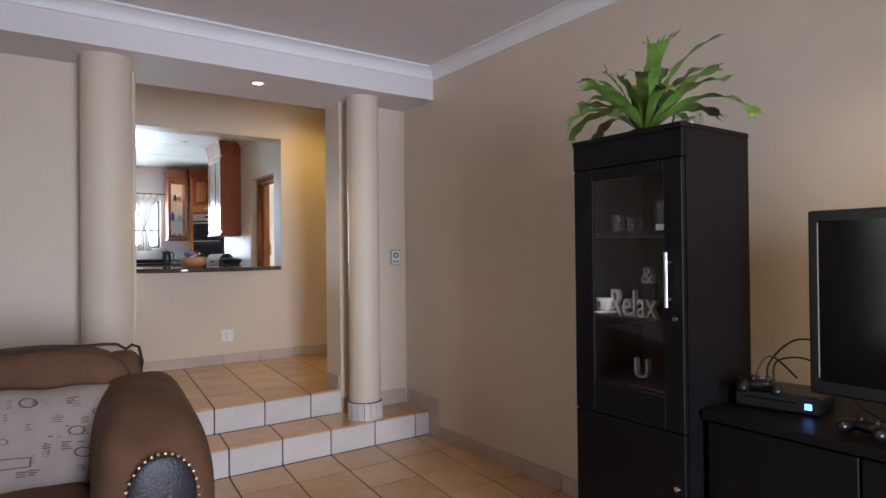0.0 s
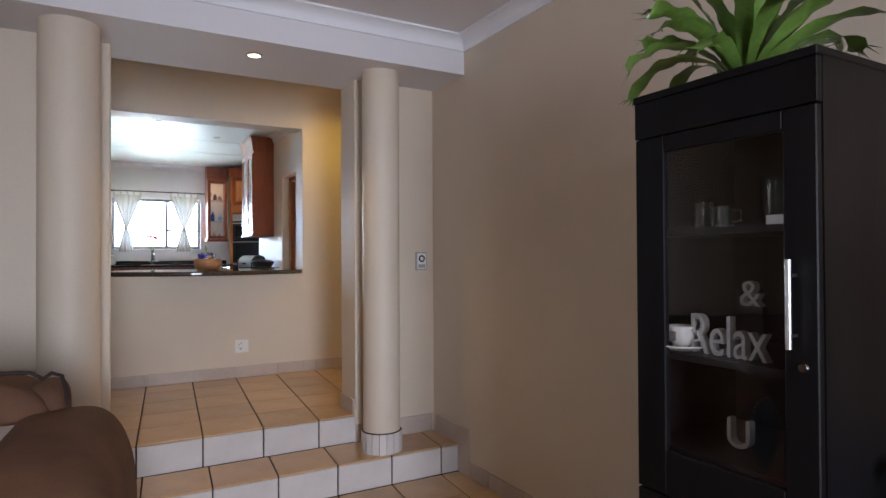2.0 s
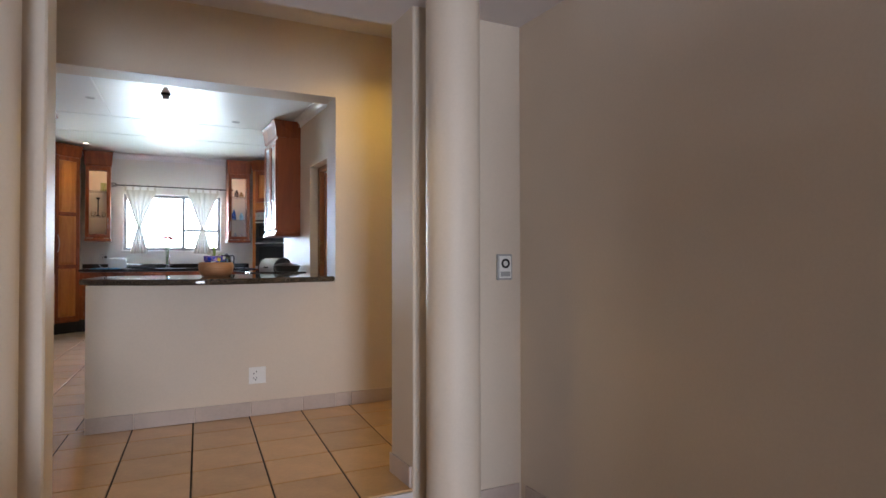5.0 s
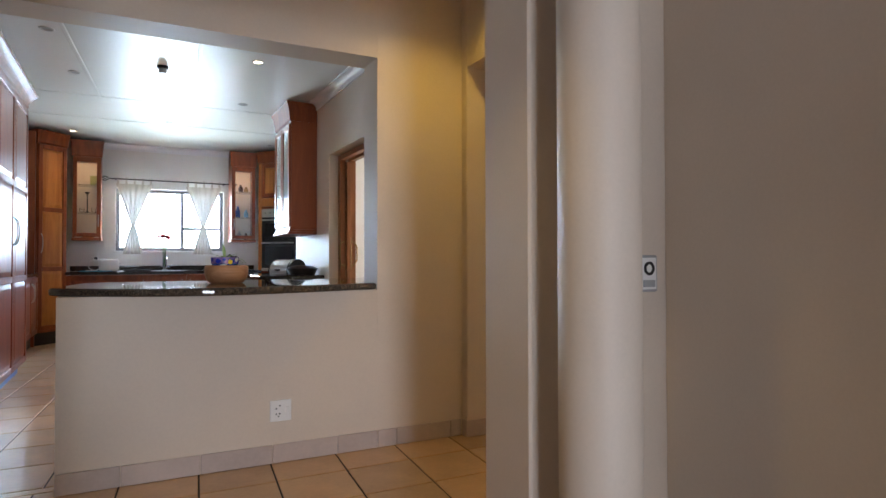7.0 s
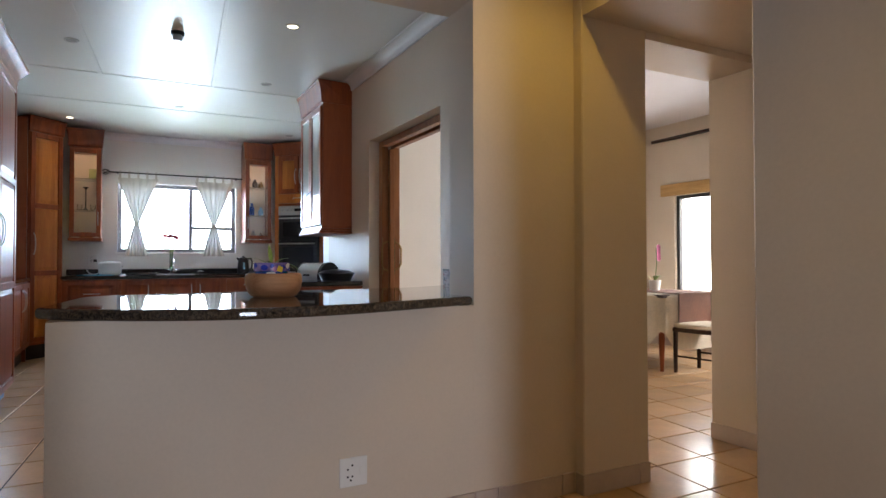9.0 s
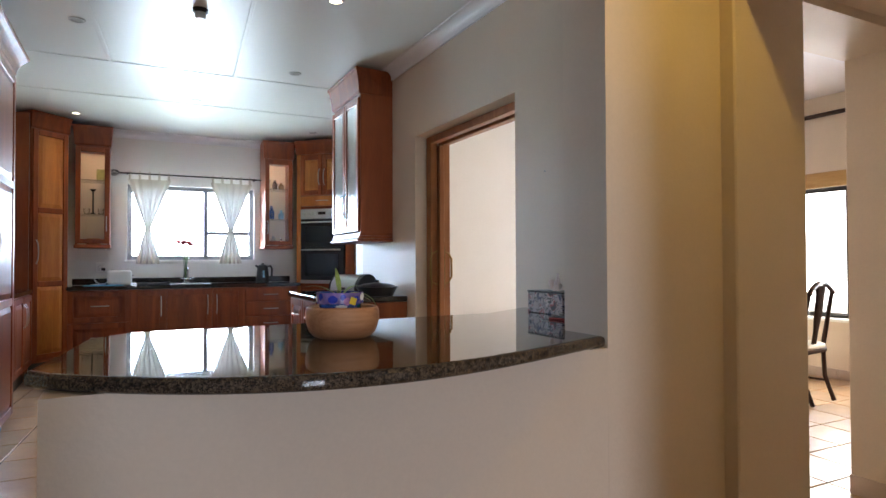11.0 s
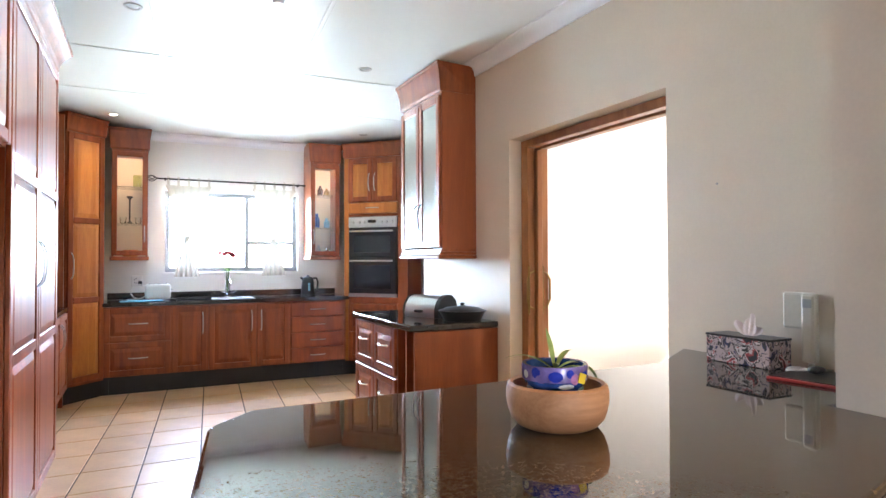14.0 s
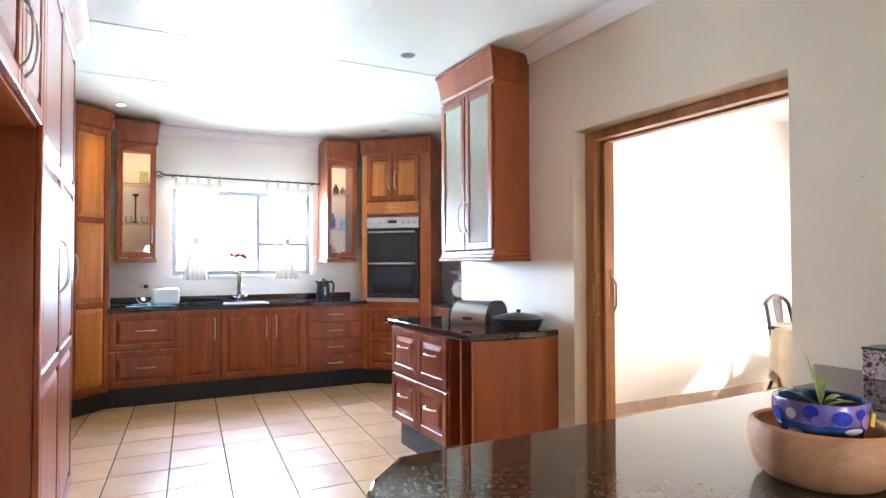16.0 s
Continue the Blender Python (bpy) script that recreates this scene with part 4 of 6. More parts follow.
for x, y, lit in ((1.19, 7.08, True), (-0.29, 7.01, False), (1.30, 8.57, False), (-0.20, 8.08, False), (2.03, 10.78, False), (-0.42, 10.89, True), (0.65, 9.83, False)):
    downlight(x, y, CEIL_K, lit)
downlight(0.676, 3.275, BEAM_Z, True)
downlight(0.95, -0.55, CEIL_L, True)
downlight(1.75, 4.45, CEIL_K, True)
e = thing("smoke_detector", pose(0.485, 7.56, CEIL_K), "black and steel ceiling sensor", "detector")
part("base", lathe(B(), [(0.045, 0), (0.045, -0.018), (0.03, -0.022), (0, -0.022)], segs=24), BLACK_MATT, e, smooth=True)
part("dome", lathe(B(), [(0.03, -0.022), (0.034, -0.04), (0.026, -0.062), (0, -0.066)], segs=20), STEEL, e, smooth=True)

# ---------------------------------------------------------------- sliding door in the kitchen wall
d = thing("door_1", pose(2.135, 7.70, 0), "brown wooden sliding door pushed into the wall", "door")
d["kind"] = "structure"
part("door_leaf", box(B(), 0.0, 0.04, -0.10, -0.003, 0.005, 2.03, 0.003), WOOD_DOOR, d)
for x, out in ((-0.006, -0.062), (0.046, 0.112)):
    h = part("door_handle", tube(B(), [(x, -0.07, 1.00), (out * 0.8, -0.072, 1.02), (out, -0.074, 1.06), (out, -0.074, 1.19), (out * 0.8, -0.072, 1.23), (x, -0.07, 1.25)], 0.008, 8), BRASS, d, "antique brass pull handle", smooth=True)
    part("back_plate", box(B(), min(x, out), min(x, out) + 0.004, -0.095, -0.076, 0.97, 1.28, 0.0015), BRASS, h, "long brass back plate")
b = box(B(), -0.06, -0.004, -0.075, -0.001, 0, 2.095, 0.003)
box(b, 0.045, 0.10, -0.075, -0.001, 0, 2.095, 0.003)
part("door_jamb", b, WOOD_DOOR, d)
b = box(B(), -0.06, -0.004, -1.319, -0.076, 2.045, 2.095, 0.003)
box(b, 0.045, 0.10, -1.319, -0.076, 2.045, 2.095, 0.003)
part("door_head", b, WOOD_DOOR, d)


# ---------------------------------------------------------------- soft shapes
def spow(v, e):
    return math.copysign(abs(v) ** e, v)


def cushion(b, c, h, e1=0.45, e2=0.45, nu=28, nv=18):
    """A rounded block (superellipsoid) about c with half sizes h."""
    rows = []
    for i in range(nv + 1):
        a = -math.pi / 2 + math.pi * i / nv
        row = []
        for k in range(nu):
            q = 2 * math.pi * k / nu
            ca = spow(math.cos(a), e1)
            row.append(b.verts.new((c[0] + h[0] * ca * spow(math.cos(q), e2), c[1] + h[1] * ca * spow(math.sin(q), e2), c[2] + h[2] * spow(math.sin(a), e1))))
        rows.append(row)
    for i in range(nv):
        for k in range(nu):
            j = (k + 1) % nu
            b.faces.new((rows[i][k], rows[i][j], rows[i + 1][j], rows[i + 1][k]))
    bmesh.ops.remove_doubles(b, verts=b.verts[:], dist=0.0004)
    return b


# ---------------------------------------------------------------- sofa
SX, SY = -1.15, 1.95
PIPE_UP = 0.035


def rolled_arm(ax, side):
    """A fat arm that swells outwards and towards the back."""
    b = cushion(B(), (ax, 1.99, 0.435), (0.215, 0.52, 0.435), 0.66, 0.34, 44, 30)
    for v in b.verts:
        back = (v.co.y - 1.47) / 1.04
        up = v.co.z / 0.87
        v.co.x += side * (0.045 * back + 0.05 * math.sin(math.pi * min(1, up)) * back)
        v.co.z += (0.045 * back - 0.035 * (1 - back)) * up
    return b


so = thing("sofa", pose(0, 0, ZL), "brown suede sofa with rolled arms and nailhead panels", "sofa")
part("base", cushion(B(), (SX, SY, 0.20), (0.98, 0.42, 0.17), 0.2, 0.15), SUEDE, so, smooth=True)
part("seat_cushion", cushion(B(), (SX, 1.88, 0.42), (0.72, 0.42, 0.11), 0.35, 0.2), SUEDE, so, smooth=True)
back_bm = cushion(B(), (SX, 2.33, 0.62), (0.91, 0.17, 0.375), 0.34, 0.16, 64, 22)
for v in back_bm.verts:
    v.co.z += (0.035 * (v.co.x - SX) + 0.008 * math.sin(v.co.x * 7)) * max(0, v.co.z - 0.4) / 0.6
bk = part("back_cushion", back_bm, SUEDE, so, "brown suede back cushion with dark piping", smooth=True)
pts = [(SX - 0.86, 2.20, 0.95)] + [(SX - 0.8 + 0.2 * k, 2.19, 0.968 + 0.006 * math.sin(k * 1.3)) for k in range(9)] + [(SX + 0.84, 2.20, 0.955), (SX + 0.875, 2.20, 0.93), (SX + 0.90, 2.21, 0.945), (SX + 0.93, 2.22, 0.93), (SX + 0.945, 2.23, 0.86), (SX + 0.93, 2.24, 0.78)]
part("piping", tube(B(), [(x, y, z + PIPE_UP + 0.035 * (x - SX)) for x, y, z in pts], 0.007, 8), PIPING, bk, "dark brown piping", smooth=True)
part("back_ear", cushion(B(), (SX + 0.88, 2.33, 0.845), (0.075, 0.13, 0.125), 0.6, 0.6), SUEDE, bk, smooth=True)
for ax in (-0.265, SX * 2 + 0.265):
    arm = part("arm", rolled_arm(ax, 1 if ax > SX else -1), SUEDE, so, "rounded suede arm", smooth=True)
    pan = part("front_panel", cushion(B(), (ax + 0.01, 1.475, 0.545), (0.115, 0.022, 0.165), 0.9, 1.0, 32, 16), LEATHER, arm, "black leather oval panel", smooth=True)
    nail_me = mesh_of("nail", cushion(B(), (0, 0, 0), (0.0065, 0.004, 0.0065), 1, 1, 8, 6), NAIL, True)
    for k in range(34):
        a = 2 * math.pi * k / 34
        nl = new("nail", nail_me)
        nl.parent = arm
        nl.matrix_basis = pose(ax + 0.01 + 0.122 * math.cos(a), 1.470, 0.545 + 0.172 * math.sin(a))
for x in (SX - 0.85, SX + 0.85):
    for y in (1.62, 2.32):
        part("foot", lathe(B(), [(0.022, 0), (0.03, 0.05), (0.03, 0.06), (0, 0.06)], x, y, 12), DARKWOOD, so)


def pillow(m, w, h, thick, label):
    """A stuffed pillow: a front and a back sheet over a square, with printed marks."""
    def at(u, v, s):
        t = thick * ((1 - abs(u) ** 3.2) * (1 - abs(v) ** 3.2)) ** 0.55
        return Vector((u * w / 2 * (1 - 0.05 * (1 - v * v)), s * t, v * h / 2 * (1 - 0.05 * (1 - u * u)) + 0.004 * math.sin(9 * u + 4 * v)))
    e = thing("pillow", m, label, "pillow")
    b = B()
    n = 22
    for s in (-1, 1):
        g = [[b.verts.new(at(-1 + 2 * i / n, -1 + 2 * k / n, s)) for k in range(n + 1)] for i in range(n + 1)]
        for i in range(n):
            for k in range(n):
                b.faces.new((g[i][k], g[i + 1][k], g[i + 1][k + 1], g[i][k + 1]))
    bmesh.ops.remove_doubles(b, verts=b.verts[:], dist=0.0005)
    part("cover", b, LINEN, e, "cream linen cover", smooth=True)
    rng = random.Random(4)
    b = B()

    def mark(u0, u1, v0, v1):
        q = [at(u, v, -1) + Vector((0, -0.0015, 0)) for u, v in ((u0, v0), (u1, v0), (u1, v1), (u0, v1))]
        b.faces.new([b.verts.new(p) for p in q])

    for k in range(46):
        u, v = rng.uniform(-0.86, 0.8), rng.uniform(-0.82, 0.82)
        wd, ht = rng.uniform(0.03, 0.14), rng.uniform(0.008, 0.025)
        for j in range(rng.randint(1, 4)):
            mark(u, u + wd * rng.uniform(0.5, 1), v + j * 0.045, v + j * 0.045 + ht)
    for u, v, r in ((0.42, 0.1, 0.1), (-0.35, 0.02, 0.06), (0.5, -0.35, 0.11), (-0.1, 0.7, 0.1), (0.66, 0.42, 0.07), (-0.72, -0.3, 0.12), (-0.7, 0.45, 0.09)):
        for k in range(20):
            a0, a1 = 2 * math.pi * k / 20, 2 * math.pi * (k + 1) / 20
            q = [at(u + rr * math.cos(a), v + rr * math.sin(a), -1) + Vector((0, -0.0016, 0)) for rr, a in ((r, a0), (r, a1), (r * 0.8, a1), (r * 0.8, a0))]
            b.faces.new([b.verts.new(p) for p in q])
    for u0, u1, v0, v1 in ((-0.45, -0.05, -0.5, -0.3), (-0.86, -0.7, -0.1, 0.25)):
        for q in ((u0, u1, v0, v0 + 0.02), (u0, u1, v1 - 0.02, v1), (u0, u0 + 0.02, v0, v1), (u1 - 0.02, u1, v0, v1)):
            mark(*q)
    tagged(part("print", b, INK, e, "faded grey vintage print"), kind="stuff")
    return e


pillow(pose(-0.62, 2.05, 0.325, -14, 4, 6), 0.66, 0.41, 0.085, "cream linen pillow with grey vintage print on the sofa")

# ---------------------------------------------------------------- display cabinet in the living room
CZ = 1.493 - ZL
c = thing("curio_cabinet", pose(1.213, 0.897, ZL, 0, 0, -90), "tall black-brown cabinet with a glass door", "cabinet")
CW, CD = 0.50, 0.43
part("side_panel", box(B(), 0, 0.02, 0.022, CD, 0, CZ - 0.02), BLACKWOOD, c)
part("side_panel", box(B(), CW - 0.02, CW, 0.022, CD, 0, CZ - 0.02), BLACKWOOD, c)
part("back_panel", box(B(), 0.02, CW - 0.02, CD - 0.015, CD - 0.002, 0.06, CZ - 0.02), BLACKWOOD, c)
part("top_panel", box(B(), -0.003, CW + 0.003, -0.004, CD + 0.002, CZ - 0.02, CZ, 0.003), BLACKWOOD, c)
part("frieze", box(B(), 0.0, CW, 0.0, 0.021, CZ - 0.12, CZ - 0.021, 0.002), BLACKWOOD, c)
part("plinth", box(B(), 0.02, CW - 0.02, 0.04, CD - 0.02, 0, 0.06), BLACKWOOD, c)
for z in (0.905, 1.155, 1.485):
    part("shelf", box(B(), 0.02, CW - 0.02, 0.025, CD - 0.016, z - 0.018, z), BLACKWOOD, c)
D0, D1 = 0.775, CZ - 0.123
b = B()
box(b, 0.002, 0.100, 0, 0.021, D0, D1, 0.003)
box(b, CW - 0.077, CW - 0.002, 0, 0.021, D0, D1, 0.003)
box(b, 0.100, CW - 0.077, 0, 0.021, D1 - 0.045, D1, 0.003)
box(b, 0.100, CW - 0.077, 0, 0.021, D0, D0 + 0.12, 0.003)
gd = part("glass_door", b, BLACKWOOD, c)
part("pane", box(B(), 0.100, CW - 0.077, 0.008, 0.012, D0 + 0.12, D1 - 0.045), GLASS, gd, "clear glass pane").visible_shadow = False
b = tube(B(), [(CW - 0.05, -0.028, 1.212), (CW - 0.05, -0.028, 1.405)], 0.007, 10)
for z in (1.24, 1.37):
    tube(b, [(CW - 0.05, 0.0, z), (CW - 0.05, -0.028, z)], 0.004, 8)
part("handle", b, STEEL, gd, "brushed steel bar handle", smooth=True)
for z in (1.172, 0.58):
    part("lock", lathe(B(), [(0, 0), (0.011, 0), (0.009, 0.006), (0, 0.006)], segs=14), CHROME, gd if z > 1 else c, "small round lock").matrix_basis = pose(CW - 0.035, 0, z, 90)
part("lamp", lathe(B(), [(0, -0.004), (0.016, -0.004), (0.018, 0)], segs=16), CABLAMP, c, "small lit lamp under the top", smooth=True).matrix_basis = pose(0.27, 0.24, CZ - 0.021)
part("lower_door", box(B(), 0.002, CW - 0.002, 0, 0.021, 0.07, D0 - 0.005, 0.003), BLACKWOOD, c)


def letters(name, body, size, m, depth, label):
    """Cut-out letters made from the built-in font."""
    cu = bpy.data.curves.new(name, "FONT")
    cu.body, cu.size, cu.extrude = body, size, depth
    tmp = new(name, cu)
    me = bpy.data.meshes.new_from_object(tmp.evaluated_get(bpy.context.evaluated_depsgraph_get()))
    bpy.data.objects.remove(tmp)
    bpy.data.curves.remove(cu)
    me.materials.clear()
    me.materials.append(LETTER)
    ob = new(name, me)
    ob.matrix_world = m
    return tagged(ob, label, "letters")


def shelf_pose(lx, ly, z):
    return pose(1.213, 0.897, ZL, 0, 0, -90) @ pose(lx, ly, z)


letters("letter_sign", "Relax", 0.150, shelf_pose(0.118, 0.085, 1.156) @ pose(0, 0, 0, 90) @ Matrix.Diagonal((0.66, 1, 1, 1)), 0.012, "white cut-out letters that spell Relax")
letters("letter_sign", "&", 0.095, shelf_pose(0.235, 0.13, 1.285) @ pose(0, 0, 0, 90), 0.012, "white cut-out ampersand on the shelf")
solid("letter_block", box(B(), 1.335, 1.355, 0.60, 0.66, 1.156 + ZL, 1.286 + ZL), BLACKWOOD, "small dark block under an ampersand", "block")
letters("letter_sign", "U", 0.11, shelf_pose(0.17, 0.16, 0.907) @ pose(0, 0, 0, 90), 0.012, "white cut-out letter U on the lower shelf")
e = thing("coffee_cup", shelf_pose(0.095, 0.07, 1.157) @ Matrix.Scale(1.1, 4), "white coffee cup on a saucer", "cup")
part("saucer", lathe(B(), [(0, 0.002), (0.03, 0), (0.062, 0.012), (0.06, 0.015), (0.03, 0.005), (0, 0.006)], segs=28), CHINA, e, smooth=True)
part("cup_body", lathe(B(), [(0.0, 0.008), (0.02, 0.008), (0.032, 0.03), (0.034, 0.06), (0.031, 0.06), (0.028, 0.03), (0, 0.014)], segs=24), CHINA, e, smooth=True)
part("cup_handle", tube(B(), [(0.032, 0, 0.05), (0.05, 0, 0.048), (0.052, 0, 0.03), (0.033, 0, 0.024)], 0.004, 8), CHINA, e, smooth=True)
part("motif", box(B(), -0.010, 0.012, -0.0346, -0.0325, 0.026, 0.048), INK, e, "small grey motif")
for lx, h in ((0.10, 0.075), (0.17, 0.06)):
    e = thing("glass_mug", shelf_pose(lx, 0.15, 1.486), "clear glass mug on the shelf", "mug")
    part("body", lathe(B(), [(0, 0), (0.03, 0), (0.032, h), (0.028, h), (0.026, 0.008), (0, 0.008)], segs=20), TUMBLER, e, smooth=True)
    part("mug_handle", tube(B(), [(0.03, 0, h * 0.8), (0.052, 0, h * 0.75), (0.052, 0, h * 0.3), (0.03, 0, h * 0.25)], 0.004, 8), TUMBLER, e, smooth=True)
for lx, h in ((0.29, 0.12), (0.36, 0.09)):
    cup("drinking_glass", *(shelf_pose(lx, 0.18, 1.486).translation), 0.03, h, TUMBLER, "clear drinking glass on the shelf", "glass")
solid("price_card", box(B(), 1.29, 1.293, 0.50, 0.56, 1.486 + ZL, 1.51 + ZL), WHITE, "small white card with a bar", "card")


# ---------------------------------------------------------------- fern
def frond(b, base, az, rise, length, width, droop, rng):
    """A strap leaf, folded along its rib, wavy at the edge and forked at the tip."""
    n = 18
    d = Vector((math.cos(az), math.sin(az), 0))
    side = Vector((-math.sin(az), math.cos(az), 0))
    p = Vector(base)
    a = rise
    rows = []
    ph = rng.uniform(0, 6)
    for k in range(n + 1):
        t = k / n
        step = length / n
        a -= droop / n * (0.5 + 1.6 * t)
        p = p + step * (d * math.cos(a) + Vector((0, 0, 1)) * math.sin(a))
        up = Vector((0, 0, 1)) * math.cos(a) - d * math.sin(a)
        wdt = width * (0.30 + 0.85 * math.sin(math.pi * min(1, t * 0.70 + 0.08)) ** 1.1)
        if t > 0.82:
            wdt *= 1.0 + 0.9 * (t - 0.82) / 0.18 * (0.6 + 0.6 * rng.random())
        wv = 0.30 * width * t * math.sin(ph + t * 26)
        wdt *= 1 + 0.10 * math.sin(ph * 2 + t * 40) * t
        twist = 0.35 * math.sin(ph + t * 3)
        sd = side * math.cos(twist) + up * math.sin(twist)
        rows.append([b.verts.new(p - sd * wdt + up * (0.22 * wdt + wv)), b.verts.new(p), b.verts.new(p + sd * wdt + up * (0.22 * wdt - wv))])
    for k in range(n):
        for j in range(2):
            b.faces.new((rows[k][j], rows[k][j + 1], rows[k + 1][j + 1], rows[k + 1][j]))
    tip = rows[-1]
    fwd = (d * math.cos(a) + Vector((0, 0, 1)) * math.sin(a))
    for j, sg in ((0, -1), (2, 1), (1, 0.2)):
        q = tip[j].co
        for s2 in (-0.5, 0.6):
            e1 = b.verts.new(q + fwd * width * rng.uniform(0.6, 1.4) + side * width * (sg * 0.8 + s2 * 0.7) + Vector((0, 0, rng.uniform(-0.5, 0.3))) * width)
            e2 = b.verts.new(q + side * width * 0.4 * (1 if s2 > 0 else -1))
            b.faces.new((tip[j], e2, e1))


PX, PY, PZ = 1.42, 0.70, 1.493
pl = thing("potted_fern", pose(PX, PY, PZ), "bright green strap-leaf fern in a dark glass bowl", "plant")
part("bowl", lathe(B(), [(0, 0), (0.045, 0), (0.062, 0.02), (0.060, 0.04), (0.054, 0.04), (0.054, 0.02), (0.04, 0.006), (0, 0.006)], segs=28), SCREEN, pl, "dark glass bowl", smooth=True)
part("soil", lathe(B(), [(0, 0.03), (0.053, 0.03), (0.053, 0.02), (0, 0.02)], segs=20), DARKSOIL, pl)
rng = random.Random(11)
for k in range(26):
    b = B()
    ring = k / 26
    az = k * 2.39996 + rng.uniform(-0.2, 0.2)
    rise = 1.42 - 0.72 * ring + rng.uniform(-0.1, 0.1)
    away = abs(math.cos(az)) * 0.3
    ln = rng.uniform(0.33, 0.46) * (1 - away)
    frond(b, (0.02 * math.cos(az), 0.02 * math.sin(az), 0.03), az, rise, ln, rng.uniform(0.019, 0.028), rng.uniform(0.35, 0.8) + ring * 0.75, rng)
    f = part("frond", b, LEAF, pl, smooth=True)
e = thing("glass_jar", pose(1.36, 0.47, PZ), "clear glass dish on the cabinet", "jar")
part("body", lathe(B(), [(0, 0), (0.05, 0), (0.055, 0.03), (0.048, 0.05), (0.044, 0.05), (0.05, 0.03), (0.046, 0.005), (0, 0.005)], segs=28), TUMBLER, e, smooth=True)

# ---------------------------------------------------------------- television corner
SZ = 0.486
st = thing("tv_stand", pose(1.30, 0.385, ZL, 0, 0, -90), "black-brown low media cabinet under the television", "tv stand")
part("top", box(B(), 0, 1.9, -0.01, 0.63, SZ - ZL - 0.03, SZ - ZL, 0.003), BLACKWOOD, st)
part("body", box(B(), 0.01, 1.89, 0.03, 0.62, 0.05, SZ - ZL - 0.031), BLACKWOOD, st)
part("plinth", box(B(), 0.03, 1.87, 0.06, 0.60, 0, 0.05), BLACKWOOD, st)
for k in range(4):
    d = part("door", box(B(), 0.012 + k * 0.47, 0.475 + k * 0.47, 0.008, 0.029, 0.06, SZ - ZL - 0.04, 0.003), BLACKWOOD, st)
tv = thing("television", pose(1.50, 0.115, SZ, 0, 0, -90), "flat black television on the media cabinet", "television")
part("foot", box(B(), 0.30, 0.78, -0.12, 0.14, 0.0, 0.014, 0.006, 2), BLACK, tv, "glossy black foot")
part("neck", box(B(), 0.48, 0.60, 0.0, 0.05, 0.014, 0.12), BLACK, tv)
part("bezel", box(B(), 0.0, 1.08, -0.02, 0.05, 0.085, 0.685, 0.008, 2), BLACK, tv)
part("screen", box(B(), 0.035, 1.045, -0.0225, -0.019, 0.13, 0.65), SCREEN, tv, "dark switched-off screen")
# Thin grey strip that draws the highlight along the screen's edge.
part("glint_strip", box(B(), 0.030, 0.0335, -0.0225, -0.019, 0.14, 0.645), GREY, tv)
part("rear_shell", box(B(), 0.12, 0.96, 0.05, 0.11, 0.15, 0.6, 0.02, 2), BLACK_MATT, tv)
gc = thing("game_console", pose(1.46, 0.36, SZ, 0, 0, -80), "black game console with a blue light", "console")
part("body", box(B(), 0, 0.27, 0, 0.20, 0.0, 0.065, 0.008, 2), BLACK, gc)
part("disc_slot", box(B(), 0.03, 0.20, -0.002, 0.002, 0.035, 0.041), SCREEN, gc)
part("power_light", box(B(), -0.011, 0.011, -0.010, 0.010, 0, 0.002, 0.001), BLUE_LED, gc, "blue lit power button").matrix_basis = pose(0.235, -0.001, 0.03, 90)


def controller(m):
    e = thing("game_controller", m, "black game controller with chrome details", "controller", "game controllers")
    part("body", cushion(B(), (0, 0, 0.026), (0.045, 0.034, 0.018), 0.8, 0.7, 20, 12), BLACK, e, smooth=True)
    for s in (-1, 1):
        part("grip", cushion(B(), (s * 0.052, -0.028, 0.022), (0.022, 0.042, 0.02), 0.9, 0.9, 16, 10), BLACK, e, smooth=True)
        part("thumbstick", lathe(B(), [(0, 0.04), (0.008, 0.04), (0.005, 0.05), (0.010, 0.056), (0, 0.058)], s * 0.022, -0.008, 12), BLACK_MATT, e, smooth=True)
    part("crest", cushion(B(), (0, 0.012, 0.043), (0.014, 0.014, 0.005), 0.9, 0.9, 14, 8), CHROME, e, smooth=True)
    return e


controller(pose(1.47, 0.27, SZ + 0.065, 8, 0, -70))
controller(pose(1.42, -0.08, SZ, 0, 0, -100))
for nm, pts in (("console_cable", [(1.60, 0.30, SZ + 0.03), (1.60, 0.31, 0.62), (1.62, 0.22, 0.72), (1.64, 0.10, 0.70), (1.66, 0.0, 0.60), (1.66, -0.05, 0.50)]), ("television_cable", [(1.56, 0.27, SZ + 0.075), (1.58, 0.27, 0.64), (1.60, 0.18, 0.66), (1.62, 0.10, 0.60), (1.60, 0.0, 0.52), (1.55, -0.1, 0.495)]), ("controller_cable", [(1.47, 0.25, 0.575), (1.50, 0.30, 0.60), (1.56, 0.28, 0.66), (1.60, 0.20, 0.58)])):
    sm = []
    for k in range(len(pts) - 1):
        p0, p1, p2, p3 = (Vector(pts[max(0, min(len(pts) - 1, k + o))]) for o in (-1, 0, 1, 2))
        for j in range(8):
            t_ = j / 8
            sm.append(0.5 * ((2 * p1) + (p2 - p0) * t_ + (2 * p0 - 5 * p1 + 4 * p2 - p3) * t_ ** 2 + (3 * p1 - p0 - 3 * p2 + p3) * t_ ** 3))
    solid(nm, tube(B(), sm, 0.0035, 6), BLACK_MATT, "thin black cable looping behind the console", "cable", smooth=True)

